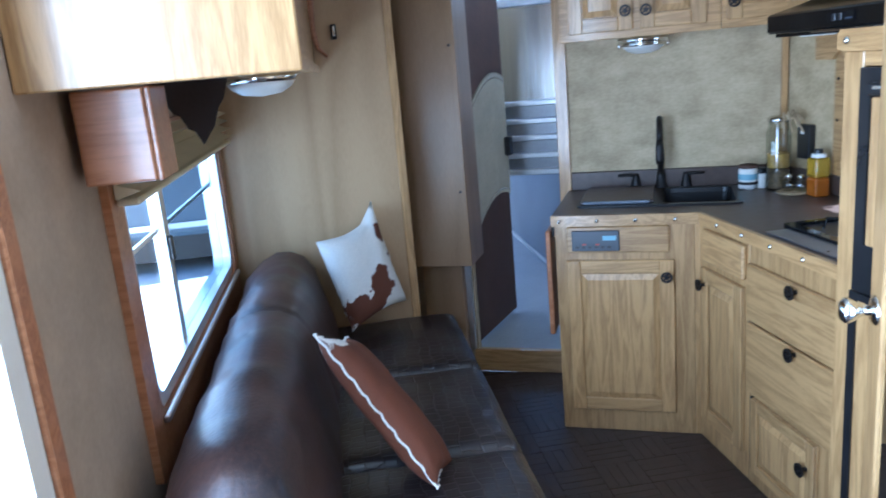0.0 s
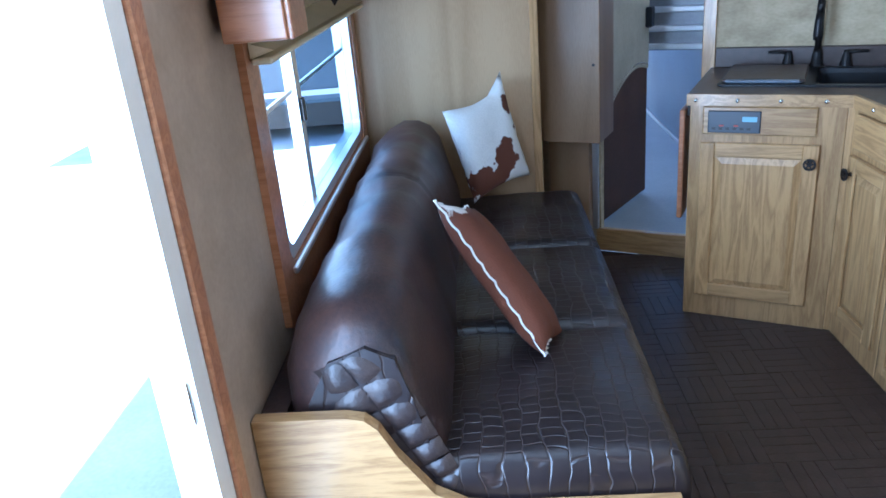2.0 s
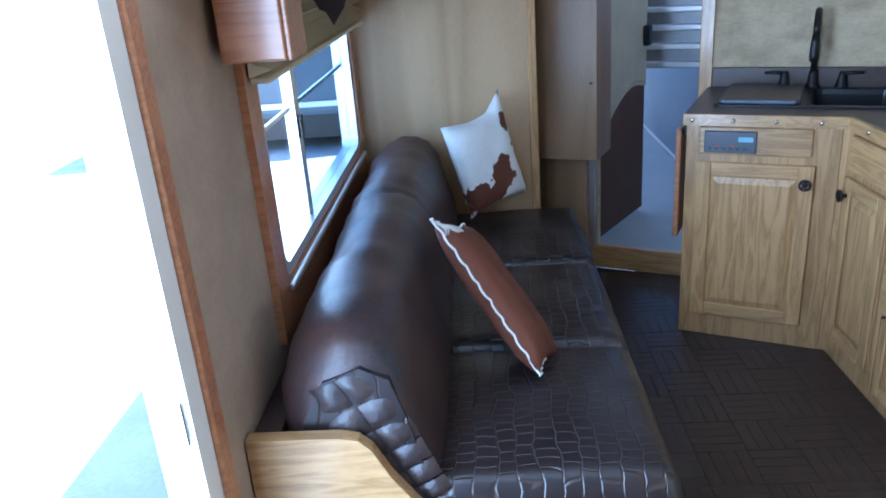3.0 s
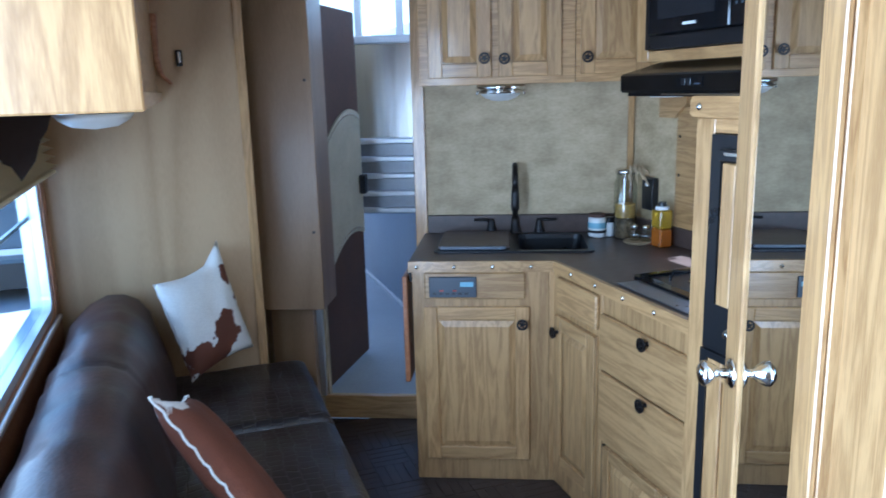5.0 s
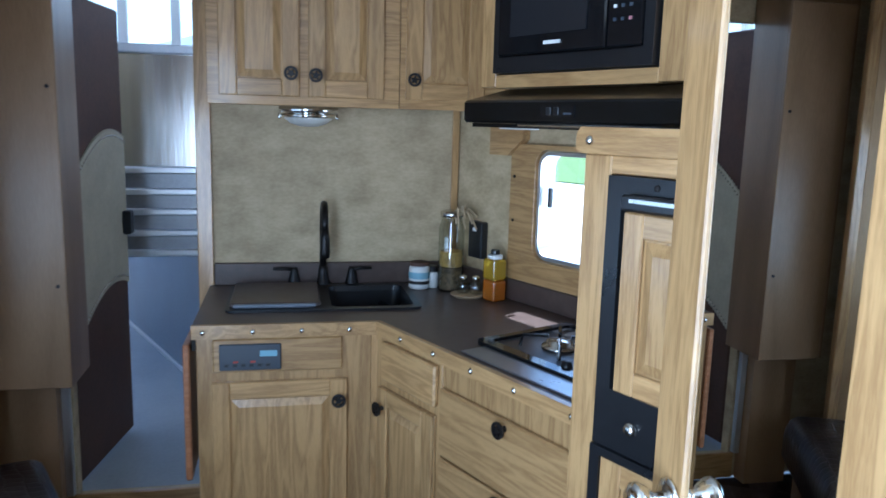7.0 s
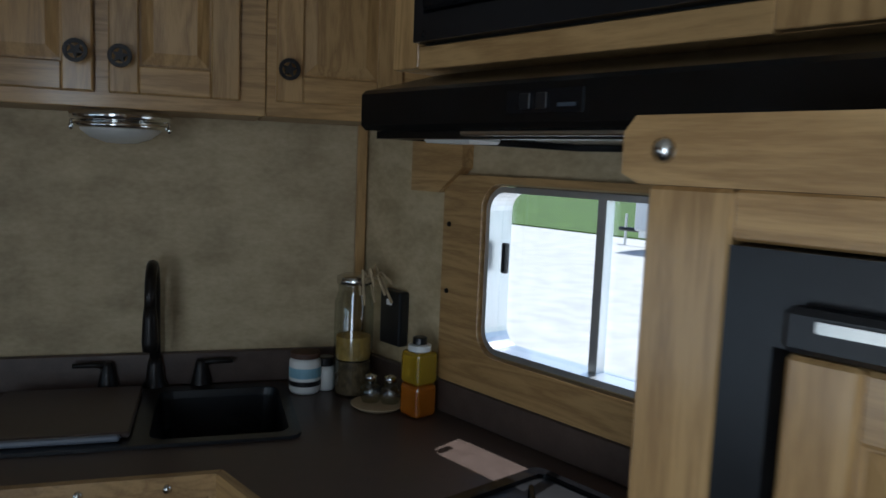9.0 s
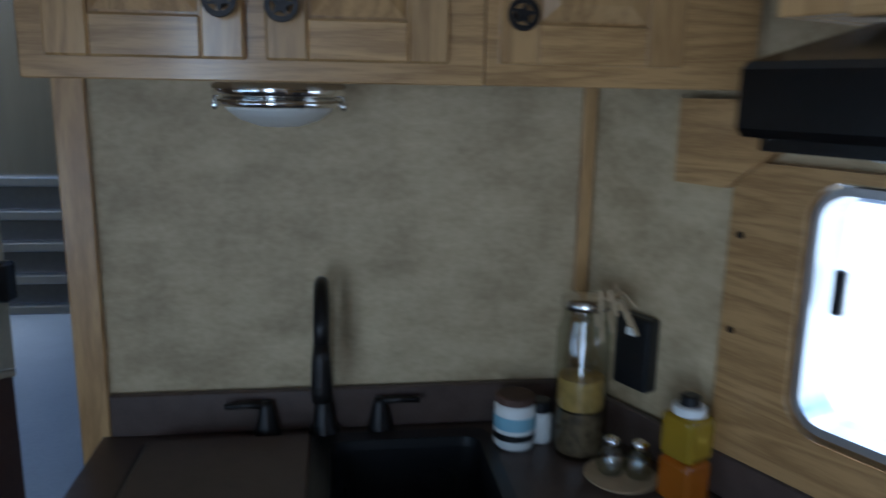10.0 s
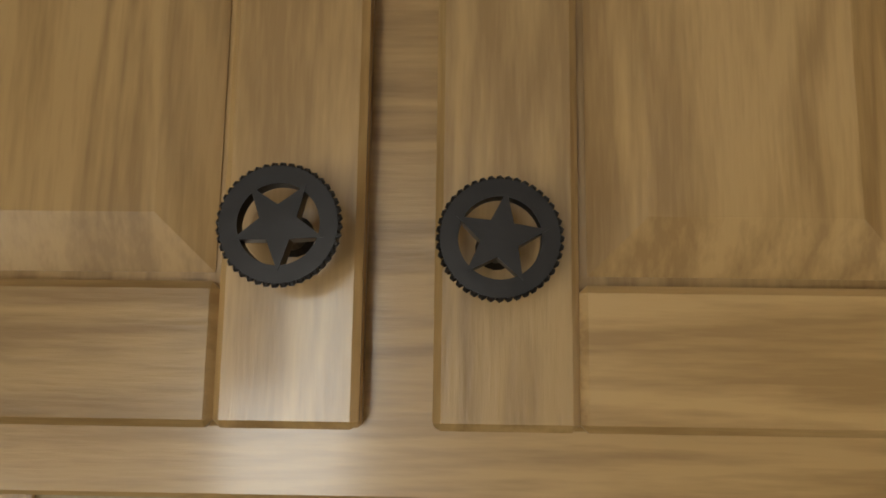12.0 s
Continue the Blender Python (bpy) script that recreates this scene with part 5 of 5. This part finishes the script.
hk = thing("coat_hook", "dark metal hook on the oak partition", "hook", (0.03, 3.16, 1.65))
part("plate", bx(0.018, 0.042, 3.155, 3.164, 1.64, 1.70, bevel=0.003), BRONZE, hk)
part("prong", tube(B(), [(0.03, 3.156, 1.66), (0.03, 3.12, 1.655), (0.03, 3.11, 1.69)], 0.005, 8), NICKEL, hk)
lz = thing("lever_hasp", "dark curved leather strap on the partition", "strap", (-0.04, 3.15, 1.6))
part("strap", tube(B(), [(-0.05, 3.156, 1.83), (-0.055, 3.152, 1.68), (-0.04, 3.15, 1.61), (-0.005, 3.15, 1.575)], [0.016, 0.015, 0.010, 0.006], 8), RED_OAK, lz)

# ---- parquet ----
def plank_mesh(w, l):
    b = box(B(), -w / 2, w / 2, -l / 2, l / 2, -0.004, 0.0, bevel=0.0008)
    return link_mesh("plank", b, FLOORWOOD)


TILE, NPL = 0.16, 4
pm = plank_mesh(TILE / NPL - 0.0012, TILE - 0.0012)
floor_ob = bpy.data.objects["floor"]
rest = B()
made = 0
rnd = random.Random(4)
for i in range(-3, 15):
    for j in range(-8, 24):
        cx, cy = (i + 0.5) * TILE, (j + 0.5) * TILE
        if not (XL < cx < 1.80 and YF < cy < slant_y(cx, DB) - 0.03):
            continue
        for k in range(NPL):
            o = (k + 0.5) * TILE / NPL - TILE / 2
            dz = rnd.uniform(-0.0006, 0.0006)
            near = 0.40 < cx < 1.25 and 1.0 < cy < 3.0
            m = Matrix.Translation((cx + o, cy, dz)) if (i + j) % 2 else Matrix.Translation((cx, cy + o, dz)) @ Matrix.Rotation(math.pi / 2, 4, "Z")
            if near and made < 300:
                p = new("plank", pm)
                p.parent = floor_ob
                p.matrix_local = m
                made += 1
            else:
                w_, l_ = (TILE / NPL - 0.002, TILE - 0.002) if (i + j) % 2 else (TILE - 0.002, TILE / NPL - 0.002)
                t_ = m.translation
                box(rest, t_.x - w_ / 2, t_.x + w_ / 2, t_.y - l_ / 2, t_.y + l_ / 2, -0.004 + dz, dz)
pr = new("planks", link_mesh("planks", rest, FLOORWOOD))
pr.parent = floor_ob
tagged(pr, kind="stuff")
